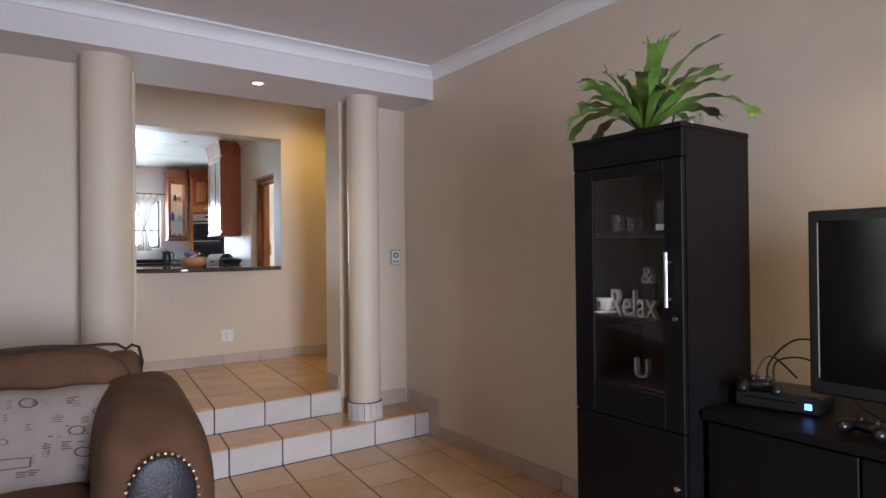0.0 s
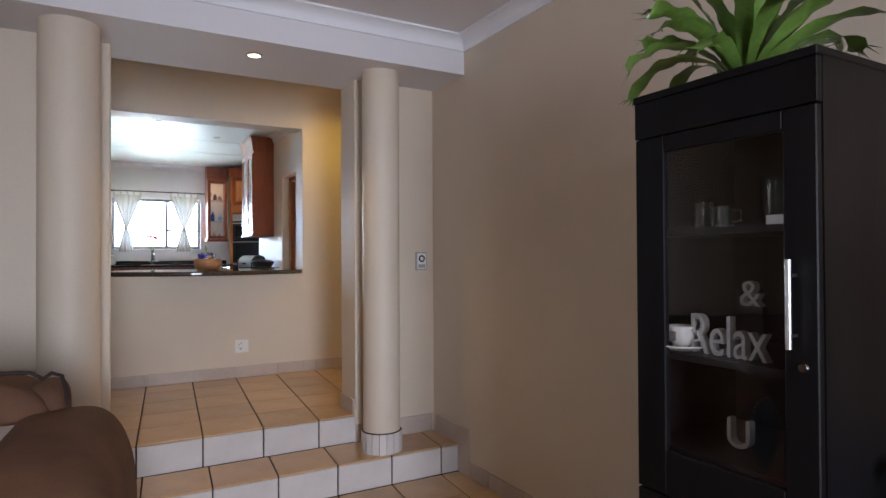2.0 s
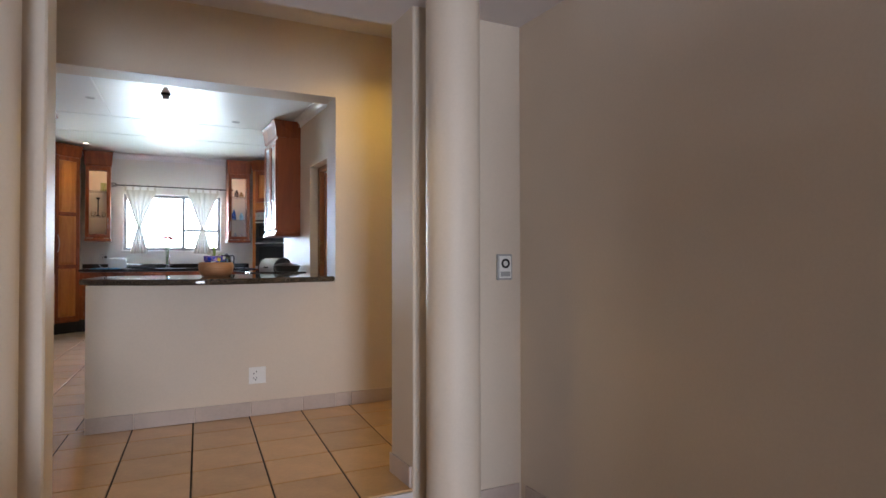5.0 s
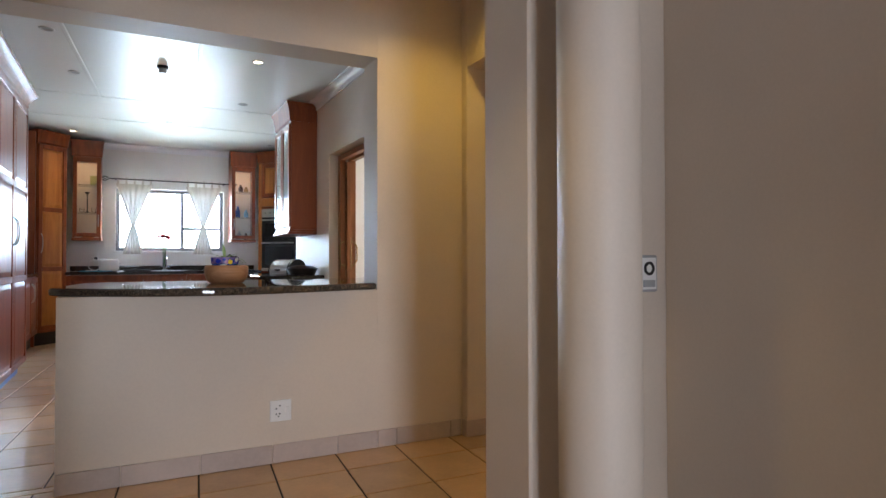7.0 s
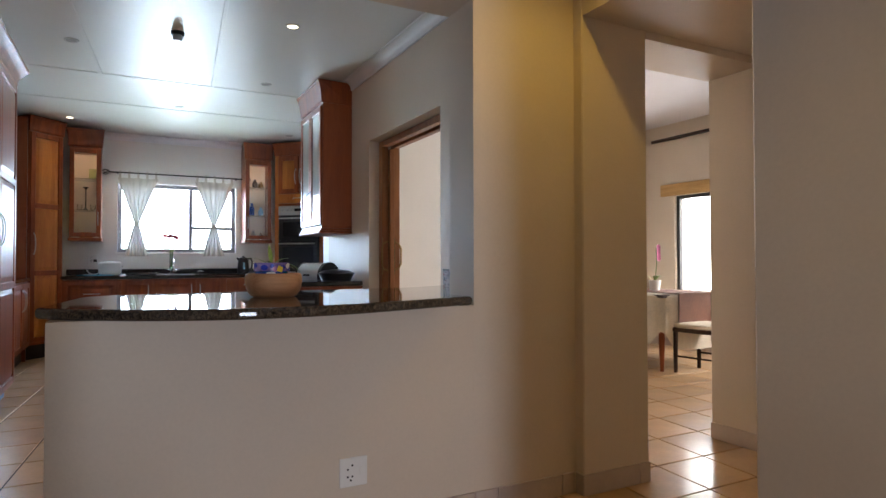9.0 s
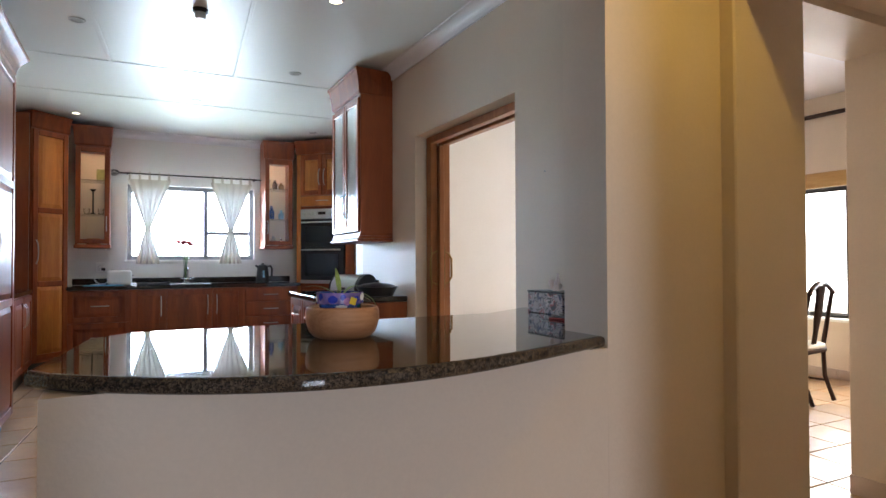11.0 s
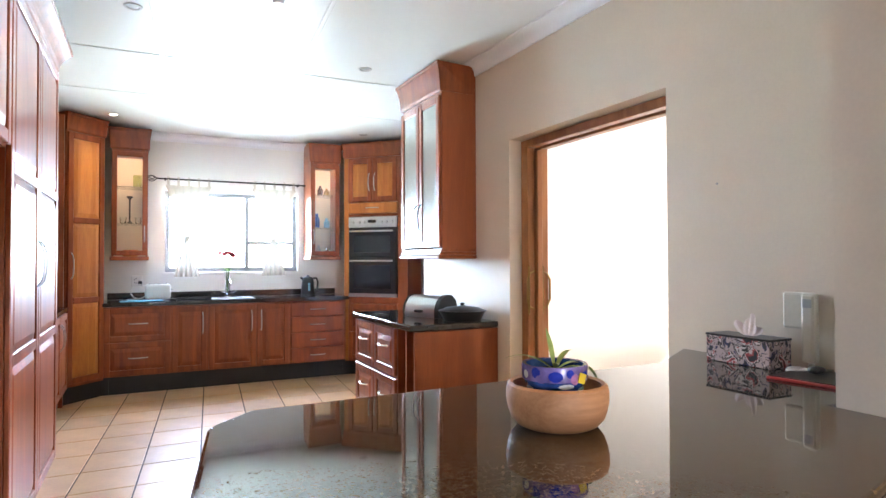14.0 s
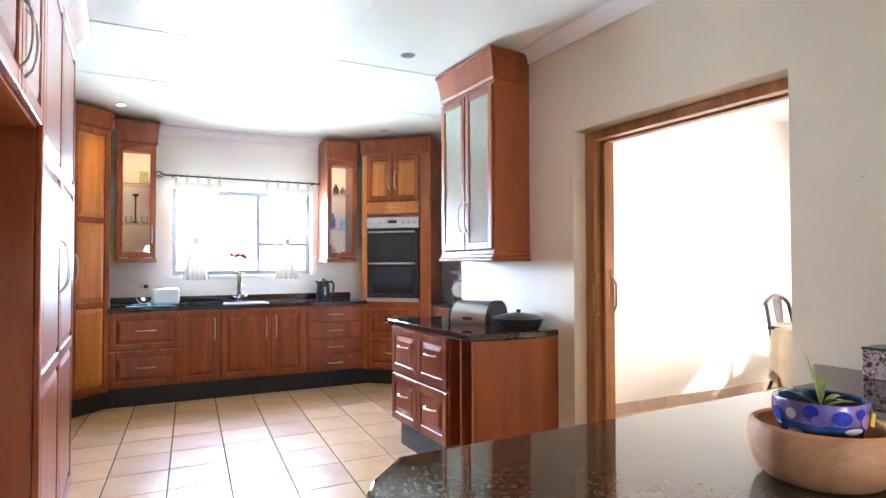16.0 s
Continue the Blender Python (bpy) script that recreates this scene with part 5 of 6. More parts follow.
# ---------------------------------------------------------------- things on the bar
e = thing("wooden_bowl", pose(0.745, 5.545, 0.932) @ Matrix.Scale(0.965, 4), "turned pale wooden bowl on the bar", "bowl")
part("body", lathe(B(), [(0, 0), (0.084, 0), (0.098, 0.006), (0.112, 0.022), (0.119, 0.042), (0.1235, 0.065), (0.1235, 0.085), (0.120, 0.100), (0.113, 0.105), (0.106, 0.101), (0.113, 0.080), (0.112, 0.055), (0.098, 0.028), (0.07, 0.014), (0, 0.012)], segs=56), BOWLWOOD, e, smooth=True)
e = thing("plant_pot", pose(0.735, 5.54, 0.946) @ Matrix.Scale(0.94, 4), "blue painted ceramic pot with a small green plant", "plant")
part("pot", lathe(B(), [(0, 0), (0.052, 0), (0.066, 0.07), (0.072, 0.10), (0.077, 0.102), (0.079, 0.14), (0.071, 0.14), (0.068, 0.10), (0.05, 0.012), (0, 0.012)], segs=36), POT_BLUE, e, smooth=True)
VIOLET = material("violet_glaze", (0.22, 0.16, 0.42), 0.25, vary=0.5, scale=14)
MAUVE = material("mauve_glaze", (0.42, 0.20, 0.42), 0.25, vary=0.4, scale=30)
DARKTEAL = material("dark_teal_glaze", (0.01, 0.08, 0.12), 0.2, vary=0.4, scale=30)
COBALT = material("cobalt_glaze", (0.03, 0.05, 0.42), 0.2, vary=0.3, scale=30)
part("rim_band", lathe(B(), [(0.0785, 0.104), (0.0805, 0.138), (0.0795, 0.141)], segs=36), VIOLET, e, "violet painted rim", smooth=True)
part("wave_band", lathe(B(), [(0.0595, 0.03), (0.0655, 0.062)], segs=36), POT_TEAL, e, "pale blue painted waves", smooth=True)
part("soil", lathe(B(), [(0, 0.12), (0.07, 0.12), (0.07, 0.11), (0, 0.11)], segs=20), DARKSOIL, e)


def painted_blot(mat, turn, z, w, h, slope, r):
    """A rounded brush mark that follows the pot's wall."""
    b = B()
    rows = []
    for i in range(7):
        v = -1 + i / 3
        half = w * (1 - abs(v) ** 2.6 * 0.75)
        row = []
        for k in range(7):
            a = math.radians(turn) + half * (-1 + k / 3) / r
            rr = r + slope * v * h
            row.append(b.verts.new((rr * math.sin(a), -rr * math.cos(a), z + v * h)))
        rows.append(row)
    for i in range(6):
        for k in range(6):
            b.faces.new((rows[i][k], rows[i][k + 1], rows[i + 1][k + 1], rows[i + 1][k]))
    return part("painted_mark", b, mat, e, smooth=True)


for k in range(18):
    painted_blot((COBALT, COBALT, MAUVE, COBALT, WHITE, COBALT, VIOLET)[k % 7], -180 + 20 * k + 5 * (k % 3), 0.112 + 0.007 * (k % 3), 0.010 + 0.005 * (k % 4) / 2, 0.010 + 0.003 * (k % 2), 0.06, 0.0808 + 0.0003 * (k % 3))
    painted_blot((WHITE, POT_BLUE, POT_TEAL, DARKTEAL)[k % 4], -174 + 20 * k, 0.074 + 0.010 * (k % 3), 0.012 + 0.004 * (k % 3), 0.006, 0.2, 0.0698 + 0.0018 * (k % 3))
o = part("price_sticker", box(B(), -0.012, 0.012, -0.001, 0.001, -0.012, 0.012), YELLOW, e, "yellow price sticker")
o.matrix_basis = pose(0, 0, 0, 0, 0, 14) @ pose(0, -0.0835, 0.113, 3, 18)
rng = random.Random(5)
for az, rise, ln, wd, dr in ((1.9, 1.45, 0.10, 0.011, 0.2), (0.0, 0.75, 0.15, 0.010, 1.7), (2.9, 0.95, 0.13, 0.006, 1.1), (0.5, 0.9, 0.11, 0.008, 0.9), (-0.5, 0.6, 0.11, 0.008, 1.2), (2.4, 0.8, 0.08, 0.006, 0.6), (4.2, 0.9, 0.08, 0.007, 0.9)):
    b = B()
    n = 10
    d, p, a = Vector((math.cos(az), math.sin(az), 0)), Vector((0, 0, 0.118)), rise
    sd = Vector((-math.sin(az), math.cos(az), 0))
    rows = []
    for k in range(n + 1):
        t = k / n
        a -= dr / n
        p = p + ln / n * (d * math.cos(a) + Vector((0, 0, 1)) * math.sin(a))
        ww = wd * math.sin(math.pi * min(0.98, 0.08 + t * 0.9)) ** 0.9
        rows.append([b.verts.new(p - sd * ww + Vector((0, 0, 0.3 * ww))), b.verts.new(p), b.verts.new(p + sd * ww + Vector((0, 0, 0.3 * ww)))])
    for k in range(n):
        for j in range(2):
            b.faces.new((rows[k][j], rows[k][j + 1], rows[k + 1][j + 1], rows[k + 1][j]))
    part("leaf", b, LEAF_DARK, e, smooth=True)

e = thing("tissue_box", pose(1.885, 5.90, 0.932), "printed tissue box with a tissue pulled out", "tissue box")
part("box_body", box(B(), -0.06, 0.06, -0.125, 0.14, 0.0, 0.096, 0.003), TISSUEBOX, e)
part("lid_edge", box(B(), -0.062, 0.062, -0.127, 0.142, 0.096, 0.104, 0.002), BLACK, e, "black top edge")
b = B()
prev = None
for k in range(33):
    u = -1 + k / 16
    top = 0.082 * (1 - 0.55 * u * u) * (0.8 + 0.2 * math.cos(5 * u + 1)) + 0.006 * math.sin(k * 0.7)
    col = []
    for j in range(7):
        q = j / 6
        lean = 0.022 * q * q * math.sin(2.2 * u + 0.5)
        col.append(b.verts.new((lean + 0.007 * q * math.sin(k * 0.8), u * (0.022 + 0.052 * q ** 0.7), 0.104 + top * q)))
    if prev:
        for j in range(6):
            b.faces.new((prev[j], col[j], col[j + 1], prev[j + 1]))
    prev = col
part("tissue", b, TISSUE, e, "soft white tissue", smooth=True)

e = thing("intercom_phone", pose(XK, 5.73, 1.09), "cream wall intercom handset beside the bar", "intercom")
part("wall_plate", box(B(), -0.03, -0.001, -0.005, 0.085, -0.02, 0.11, 0.008, 2), CREAM, e)
h = part("handset", box(B(), -0.065, -0.031, -0.055, -0.003, -0.13, 0.112, 0.012, 2), CREAM, e)
part("speaker_slots", box(B(), -0.067, -0.064, -0.045, -0.015, 0.06, 0.09), GREY, h)
part("cord", tube(B(), [(-0.045, -0.03 + 0.012 * math.cos(k * 1.4), -0.125 - 0.002 * k + 0.008 * math.sin(k * 1.4)) for k in range(14)] , 0.004, 6), WHITE, e, "curly white cord", smooth=True)
e = thing("red_folder", pose(1.80, 5.60, 0.932, 0, 0, 8), "thin black folder with red edges on the bar", "folder")
part("cover", box(B(), -0.11, 0.13, -0.16, 0.10, 0.0, 0.009, 0.003), RED, e)
part("sheet", box(B(), -0.098, 0.128, -0.158, 0.095, 0.0092, 0.0115), BLACK, e, "black top sheet")
e = thing("key_bunch", pose(1.84, 5.62, 0.944), "bunch of dark keys on a red folder", "keys")
part("fob", cushion(B(), (0, 0, 0.012), (0.03, 0.02, 0.012), 0.7, 0.7, 14, 8), BLACK, e, smooth=True)
part("ring", tube(B(), [(0.03 + 0.014 * math.cos(k * 0.7), 0.01 + 0.014 * math.sin(k * 0.7), 0.004) for k in range(10)], 0.002, 6), CHROME, e)
part("key", box(B(), 0.04, 0.09, 0.0, 0.018, 0.001, 0.005), STEEL, e)
e = thing("coiled_cable", pose(1.86, 5.70, 0.934), "coiled pale cable on the bar", "cable")
for r, z in ((0.03, 0.005), (0.026, 0.012)):
    part("loop", tube(B(), [(r * math.cos(k * 0.42), r * math.sin(k * 0.42), z) for k in range(16)], 0.005, 6), WHITE, e, smooth=True)
e = thing("small_carton", pose(1.885, 5.475, 0.944, 0, 0, 6), "small dark blue carton on the folder", "carton")
part("carton_body", box(B(), -0.035, 0.035, -0.03, 0.03, 0, 0.085, 0.003), material("navy_carton", (0.02, 0.02, 0.06), 0.5), e)
part("carton_flap", box(B(), -0.030, 0.030, -0.026, 0.026, 0.0855, 0.115, 0.006, 2), TISSUE, e, "crumpled white paper on top")
solid("wall_nail", lathe(B(), [(0, 0), (0.004, 0), (0.004, 0.006), (0, 0.006)], segs=8), GREY, "small nail in the cream wall", "nail").matrix_world = pose(XK, 6.11, 1.63, 0, -90)

# ---------------------------------------------------------------- things on the kitchen counters
CT = 0.913


def wall_socket(name, m, label, cat="socket"):
    e = thing(name, m, label, cat)
    part("plate", box(B(), -0.056, 0.056, -0.008, 0, -0.056, 0.056, 0.004, 2), WHITE, e)
    for x, z in ((-0.024, 0.012), (-0.006, 0.026), (-0.024, -0.016), (-0.006, -0.016), (-0.012, -0.03)):
        part("pin_hole", lathe(B(), [(0, 0), (0.0042, 0), (0.0042, 0.0012), (0, 0.0012)], segs=10), BLACK, e).matrix_basis = pose(x, -0.008, z, 90)
    part("switch", box(B(), 0.022, 0.042, -0.012, -0.007, -0.016, 0.018, 0.002), WHITE, e, "white rocker switch")
    return e


wall_socket("wall_socket", pose(0.965, BAR_F, 0.272), "white three pin wall socket on the bar wall")
wall_socket("wall_socket", pose(-0.22, BACK, 1.11), "white wall socket over the countertop")
wall_socket("wall_socket", pose(1.72, BACK, 1.08), "white wall socket over the countertop")
e = thing("plug", pose(-0.19, BACK - 0.008, 1.09), "black plug in the wall socket", "plug")
part("body", box(B(), -0.02, 0.02, -0.04, 0, -0.02, 0.02, 0.006), BLACK, e)
e = thing("power_cable", pose(-0.25, 11.5, CT), "white cable curled on the countertop", "cable")
b = tube(B(), [(0.05 + 0.08 * math.cos(k * 0.5), 0.06, 0.085 + 0.075 * math.sin(k * 0.5)) for k in range(13)], 0.006, 6)
part("loop", b, WHITE, e, smooth=True)
part("tail", tube(B(), [(0.05, 0.06, 0.012), (-0.02, 0.02, 0.008), (-0.06, -0.02, 0.008)], 0.006, 6), WHITE, e)
e = thing("toaster", pose(-0.02, 11.42, CT), "white rounded toaster on the countertop", "toaster")
part("body", cushion(B(), (0, 0, 0.088), (0.125, 0.075, 0.083), 0.35, 0.35, 28, 18), WHITE, e, smooth=True)
part("slot", box(B(), -0.085, 0.085, -0.022, -0.006, 0.166, 0.1725), BLACK, e)
part("slot", box(B(), -0.085, 0.085, 0.008, 0.024, 0.166, 0.1725), BLACK, e)
part("lever", box(B(), 0.122, 0.14, -0.012, 0.012, 0.10, 0.115, 0.003), GREY, e)
solid("dish_cloth", cushion(B(), (-0.17, 11.22, CT + 0.006), (0.20, 0.07, 0.006), 0.4, 0.25, 20, 8), BLUECLOTH, "pale blue cloth folded on the countertop", "cloth", smooth=True)
e = thing("dish_tray", pose(0.33, 11.40, CT), "flat black tray on the countertop", "tray")
part("tray_body", box(B(), -0.17, 0.17, -0.10, 0.10, 0.0, 0.018, 0.006), BLACK, e)
part("tray_rim", box(B(), -0.175, 0.175, -0.105, -0.095, 0.008, 0.03, 0.003), BLACK, e)
e = thing("kitchen_sink", pose(0.72, 11.38, CT), "steel sink set in black granite", "sink")
b = B()
for q in ((-0.22, 0.22, -0.17, -0.145), (-0.22, 0.22, 0.145, 0.17), (-0.22, -0.195, -0.145, 0.145), (0.195, 0.22, -0.145, 0.145)):
    box(b, *q, 0.0, 0.005, 0.002)
part("sink_rim", b, STEEL, e)
part("basin", box(B(), -0.195, 0.195, -0.145, 0.145, 0.0005, 0.0015), STEEL, e)
e = thing("kitchen_tap", pose(0.70, 11.53, CT), "chrome mixer tap at the sink", "tap")
part("post", lathe(B(), [(0.026, 0), (0.026, 0.012), (0.014, 0.02), (0.014, 0.17), (0.018, 0.19), (0.012, 0.21), (0, 0.212)], segs=20), CHROME, e, smooth=True)
part("spout", tube(B(), [(0, 0, 0.14), (0, -0.05, 0.18), (0, -0.12, 0.19), (0, -0.17, 0.17), (0, -0.18, 0.14)], 0.010, 10), CHROME, e, smooth=True)
for s in (-1, 1):
    part("tap_lever", tube(B(), [(0, 0, 0.05), (s * 0.05, -0.01, 0.06), (s * 0.075, -0.02, 0.07)], 0.008, 8), CHROME, e, smooth=True)
e = thing("flower_vase", pose(0.67, 11.40, CT), "slim glass vase with red flowers", "vase")
part("vase_body", lathe(B(), [(0, 0), (0.028, 0), (0.024, 0.10), (0.02, 0.22), (0.028, 0.26), (0.024, 0.26), (0.016, 0.22), (0.02, 0.1), (0, 0.01)], segs=20), TUMBLER, e, smooth=True)
rng = random.Random(3)
for k in range(6):
    a, r = k * 1.1, 0.05 + 0.03 * (k % 2)
    hx, hy, hz = r * math.cos(a), 0.5 * r * math.sin(a), 0.45 + 0.05 * rng.random()
    part("stem", tube(B(), [(0, 0, 0.02), (hx * 0.3, hy * 0.3, 0.28), (hx, hy, hz)], 0.0035, 6), STEM, e)
    b = B()
    c0 = Vector((hx, hy, hz))
    for ring, (n_p, rad, rise) in enumerate(((9, 0.046, 0.006), (7, 0.034, 0.026), (5, 0.020, 0.040))):
        for j in range(n_p):
            q = 2 * math.pi * j / n_p + ring * 0.4 + k
            out = Vector((math.cos(q), math.sin(q), 0))
            p1 = c0 + out * rad + Vector((0, 0, rise))
            s1 = Vector((-math.sin(q), math.cos(q), 0)) * rad * 0.36
            mid = c0.lerp(p1, 0.6) + Vector((0, 0, 0.008))
            b.faces.new([b.verts.new(v) for v in (c0 - Vector((0, 0, 0.012)), mid + s1, p1 + Vector((0, 0, 0.010)), mid - s1)])
    part("bloom", b, REDFLOWER, e, "red petals")
for k in range(10):
    a = k * 0.7
    p0 = Vector((0.01 * math.cos(a), 0.01 * math.sin(a), 0.27 + 0.012 * k))
    p1 = p0 + Vector((0.06 * math.cos(a), 0.05 * math.sin(a), 0.035))
    s1 = Vector((-math.sin(a), math.cos(a), 0)) * 0.014
    b = B()
    b.faces.new([b.verts.new(v) for v in (p0, p0.lerp(p1, 0.5) + s1, p1, p0.lerp(p1, 0.5) - s1)])
    part("leaf", b, LEAF_DARK, e)
e = thing("kettle", pose(1.56, 11.40, CT), "black electric kettle on the countertop", "kettle")
part("base_disc", lathe(B(), [(0, 0), (0.08, 0), (0.08, 0.015), (0, 0.015)], segs=28), BLACK, e, smooth=True)
part("jug", lathe(B(), [(0.0, 0.016), (0.075, 0.016), (0.078, 0.06), (0.064, 0.19), (0.05, 0.215), (0.02, 0.225), (0.012, 0.24), (0, 0.242)], segs=32), BLACK, e, smooth=True)
part("water_gauge", box(B(), -0.012, 0.012, -0.079, -0.066, 0.06, 0.15, 0.003), POT_TEAL, e, "pale blue water gauge")
part("kettle_handle", tube(B(), [(0.055, 0, 0.20), (0.10, 0, 0.205), (0.118, 0, 0.16), (0.11, 0, 0.08), (0.075, 0, 0.05)], 0.012, 10), BLACK, e, smooth=True)
part("spout", tube(B(), [(-0.055, 0, 0.19), (-0.085, 0, 0.215)], 0.016, 10, 0.6), BLACK, e, smooth=True)

# on the peninsula
e = thing("bread_bin", pose(1.74, 8.38, CT, 0, 0, -62), "steel roll-top bread bin with black ends", "bread bin")
prof = [(-0.12, 0.0), (-0.125, 0.03)] + [(-0.125 * math.cos(a) * (1.0 if a < 1.5 else 0.95), 0.03 + 0.125 * math.sin(a)) for a in [k * 0.19 for k in range(1, 14)]] + [(0.12, 0.03), (0.12, 0.0)]
part("lid", extrude_profile(B(), prof, "x", -0.15, 0.12), STEEL, e, "curved brushed steel lid", smooth=True)
for x in (-0.165, 0.12):
    part("end_cap", extrude_profile(B(), [(u * 1.03, z * 1.03) for u, z in prof], "x", x, x + 0.015 + (0.02 if x > 0 else 0)), BLACK, e)
part("knob", box(B(), -0.05, 0.02, -0.145, -0.118, 0.035, 0.055, 0.006), BLACK, e)
e = thing("frying_pan", pose(1.795, 8.0, CT), "black pan standing on the granite", "pan")
part("pan_body", lathe(B(), [(0, 0), (0.125, 0), (0.156, 0.062), (0.161, 0.062), (0.164, 0.068), (0.152, 0.070), (0.12, 0.012), (0, 0.012)], segs=36), BLACK, e, smooth=True)
part("pan_lid", lathe(B(), [(0.150, 0.070), (0.11, 0.088), (0.03, 0.098), (0.012, 0.102), (0.018, 0.118), (0, 0.122)], segs=36), BLACK, e, smooth=True)
e = thing("kitchen_scale", pose(2.62, 10.21, CT, 0, 0, -30), "black kitchen scale with a round white dial and steel pan", "kitchen scale")
part("foot", box(B(), -0.085, 0.085, -0.07, 0.09, 0, 0.025, 0.008, 2), BLACK, e)
part("body", extrude_profile(B(), [(-0.05, 0.025), (0.07, 0.025), (0.05, 0.235), (-0.03, 0.235)], "x", -0.06, 0.06), BLACK, e)
d = part("dial", lathe(B(), [(0, 0), (0.072, 0), (0.072, 0.016), (0, 0.016)], segs=32), WHITE, e, "round white dial", smooth=False)
d.matrix_basis = pose(0, -0.05, 0.14, 90)
part("rim", lathe(B(), [(0.072, 0), (0.084, 0), (0.084, 0.024), (0.078, 0.028), (0.072, 0.024)], segs=32), STEEL, d, "steel dial rim", smooth=True)
part("needle", box(B(), -0.002, 0.002, -0.01, 0.055, 0.0165, 0.018), BLACK, d)
part("stem", lathe(B(), [(0.018, 0.235), (0.014, 0.25), (0.03, 0.295), (0, 0.296)], 0, 0.01, 18), STEEL, e, smooth=True)
part("pan", lathe(B(), [(0, 0.297), (0.06, 0.298), (0.10, 0.318), (0.104, 0.326), (0.098, 0.326), (0.058, 0.304), (0, 0.302)], 0, 0.01, 32), STEEL, e, "shallow steel weighing pan", smooth=True)

# alarm keypad beside the column
e = thing("alarm_keypad", pose(1.855, PIER_F, 1.015), "grey alarm keypad on the wall beside the column", "keypad")
part("frame", box(B(), -0.043, 0.043, -0.018, 0, -0.065, 0.062, 0.006, 2), GREY, e)
part("face", box(B(), -0.034, 0.034, -0.020, -0.017, -0.056, 0.053), WHITE, e)
part("round_dial", lathe(B(), [(0.014, 0), (0.014, 0.003), (0.024, 0.003), (0.024, 0)], segs=24), BLACK, e).matrix_basis = pose(0, -0.02, 0.016, 90)
part("key_strip", box(B(), -0.028, 0.028, -0.0215, -0.0195, -0.048, -0.024), GREY, e)

# ---------------------------------------------------------------- dining room
w = thing("window_2", pose(6.34, DY1, DZ0, 0, 0, -90), "dark framed dining room window", "window")
w["kind"] = "structure"
WW2, WH2 = DY1 - DY0, DZ1 - DZ0
DARKFRAME = material("dark_bronze_frame", (0.03, 0.028, 0.03), 0.4, vary=0.1)
b = B()
for x in (0, 0.62, 1.20, 1.78, WW2 - 0.045):
    box(b, x, x + 0.045, 0, 0.05, 0, WH2)
for z in (0, WH2 - 0.045):
    box(b, 0.045, WW2 - 0.045, 0.003, 0.047, z, z + 0.045)
part("window_frame", b, DARKFRAME, w)
for x0, x1 in ((0.045, 0.62), (0.665, 1.20), (1.245, 1.78), (1.825, WW2 - 0.045)):
    part("pane", box(B(), x0, x1, 0.022, 0.028, 0.045, WH2 - 0.045), GLASS, w).visible_shadow = False
part("window_sill", box(B(), -0.02, WW2 + 0.02, -0.16, 0, -0.03, 0, 0.004), PAINT_LIGHT, w)
solid("pine_pelmet", box(B(), 6.27, 6.299, DY0 - 0.2, DY1 + 0.2, 1.90, 2.05, 0.004), PINE, "pale pine board over the dining window", "pelmet")
e = thing("curtain_rail", pose(6.24, 7.1, 2.62), "dark wooden curtain rail over the dining window", "curtain rail")
part("rail", tube(B(), [(0, -1.5, 0), (0, 1.5, 0)], 0.022, 12), DARKWOOD, e, smooth=True)
for y in (-1.3, 1.3):
    part("bracket", box(B(), 0, 0.06, y - 0.01, y + 0.01, -0.01, 0.01), DARKWOOD, e)
# The sunlight on this garden wall is emission in its own material.
GARDEN_GLOW = glowing("glowing_garden_backdrop", (0.85, 0.80, 0.74), 2.2)
tagged(part("backdrop_garden", box(B(), 10.5, 10.6, 1.0, 16.0, -0.7, 4.0), GARDEN_GLOW), "glowing backdrop for the sunlit garden wall outside the dining window", "backdrop", kind="structure")

tb = thing("dining_table", pose(5.2, 7.72, 0), "dining table under a cream cloth", "table")
part("tabletop", box(B(), -0.45, 0.45, -0.64, 0.64, 0.72, 0.75, 0.005), DARKWOOD, tb)
for x in (-0.38, 0.38):
    for y in (-0.56, 0.56):
        part("leg", lathe(B(), [(0.018, 0), (0.03, 0.3), (0.026, 0.6), (0.035, 0.72)], x, y, 12), WOOD, tb, smooth=True)
b = B()
ring = []
n = 64
for k in range(n):
    a = 2 * math.pi * k / n
    cx, cy = spow(math.cos(a), 0.25), spow(math.sin(a), 0.25)
    dr = 0.02 * math.sin(a * 11)
    ring.append((b.verts.new((0.45 * cx, 0.64 * cy, 0.756)), b.verts.new((0.47 * cx, 0.66 * cy, 0.735)), b.verts.new(((0.485 + dr) * cx, (0.675 + dr) * cy, 0.30 - 0.09 * math.cos(4 * a)))))
b.faces.new([r[0] for r in ring])
for k in range(n):
    j = (k + 1) % n
    for q in range(2):
        b.faces.new((ring[k][q], ring[j][q], ring[j][q + 1], ring[k][q + 1]))
ob = solid("tablecloth", b, TABLECLOTH, "cream tablecloth hanging over the table", "tablecloth", smooth=True)
ob.matrix_world = pose(5.2, 7.72, 0)
b = B()
box(b, -0.30, 0.30, -0.68, 0.68, 0.758, 0.763)
box(b, -0.30, 0.30, -0.705, -0.698, 0.55, 0.763)
prism(b, [(-0.30, -0.702), (0.30, -0.702), (0.30, -0.696), (-0.30, -0.696)], 0.45, 0.55)
ob = solid("table_runner", b, RUNNER, "brown runner across the tablecloth", "table runner")
ob.matrix_world = pose(5.2, 7.72, 0)


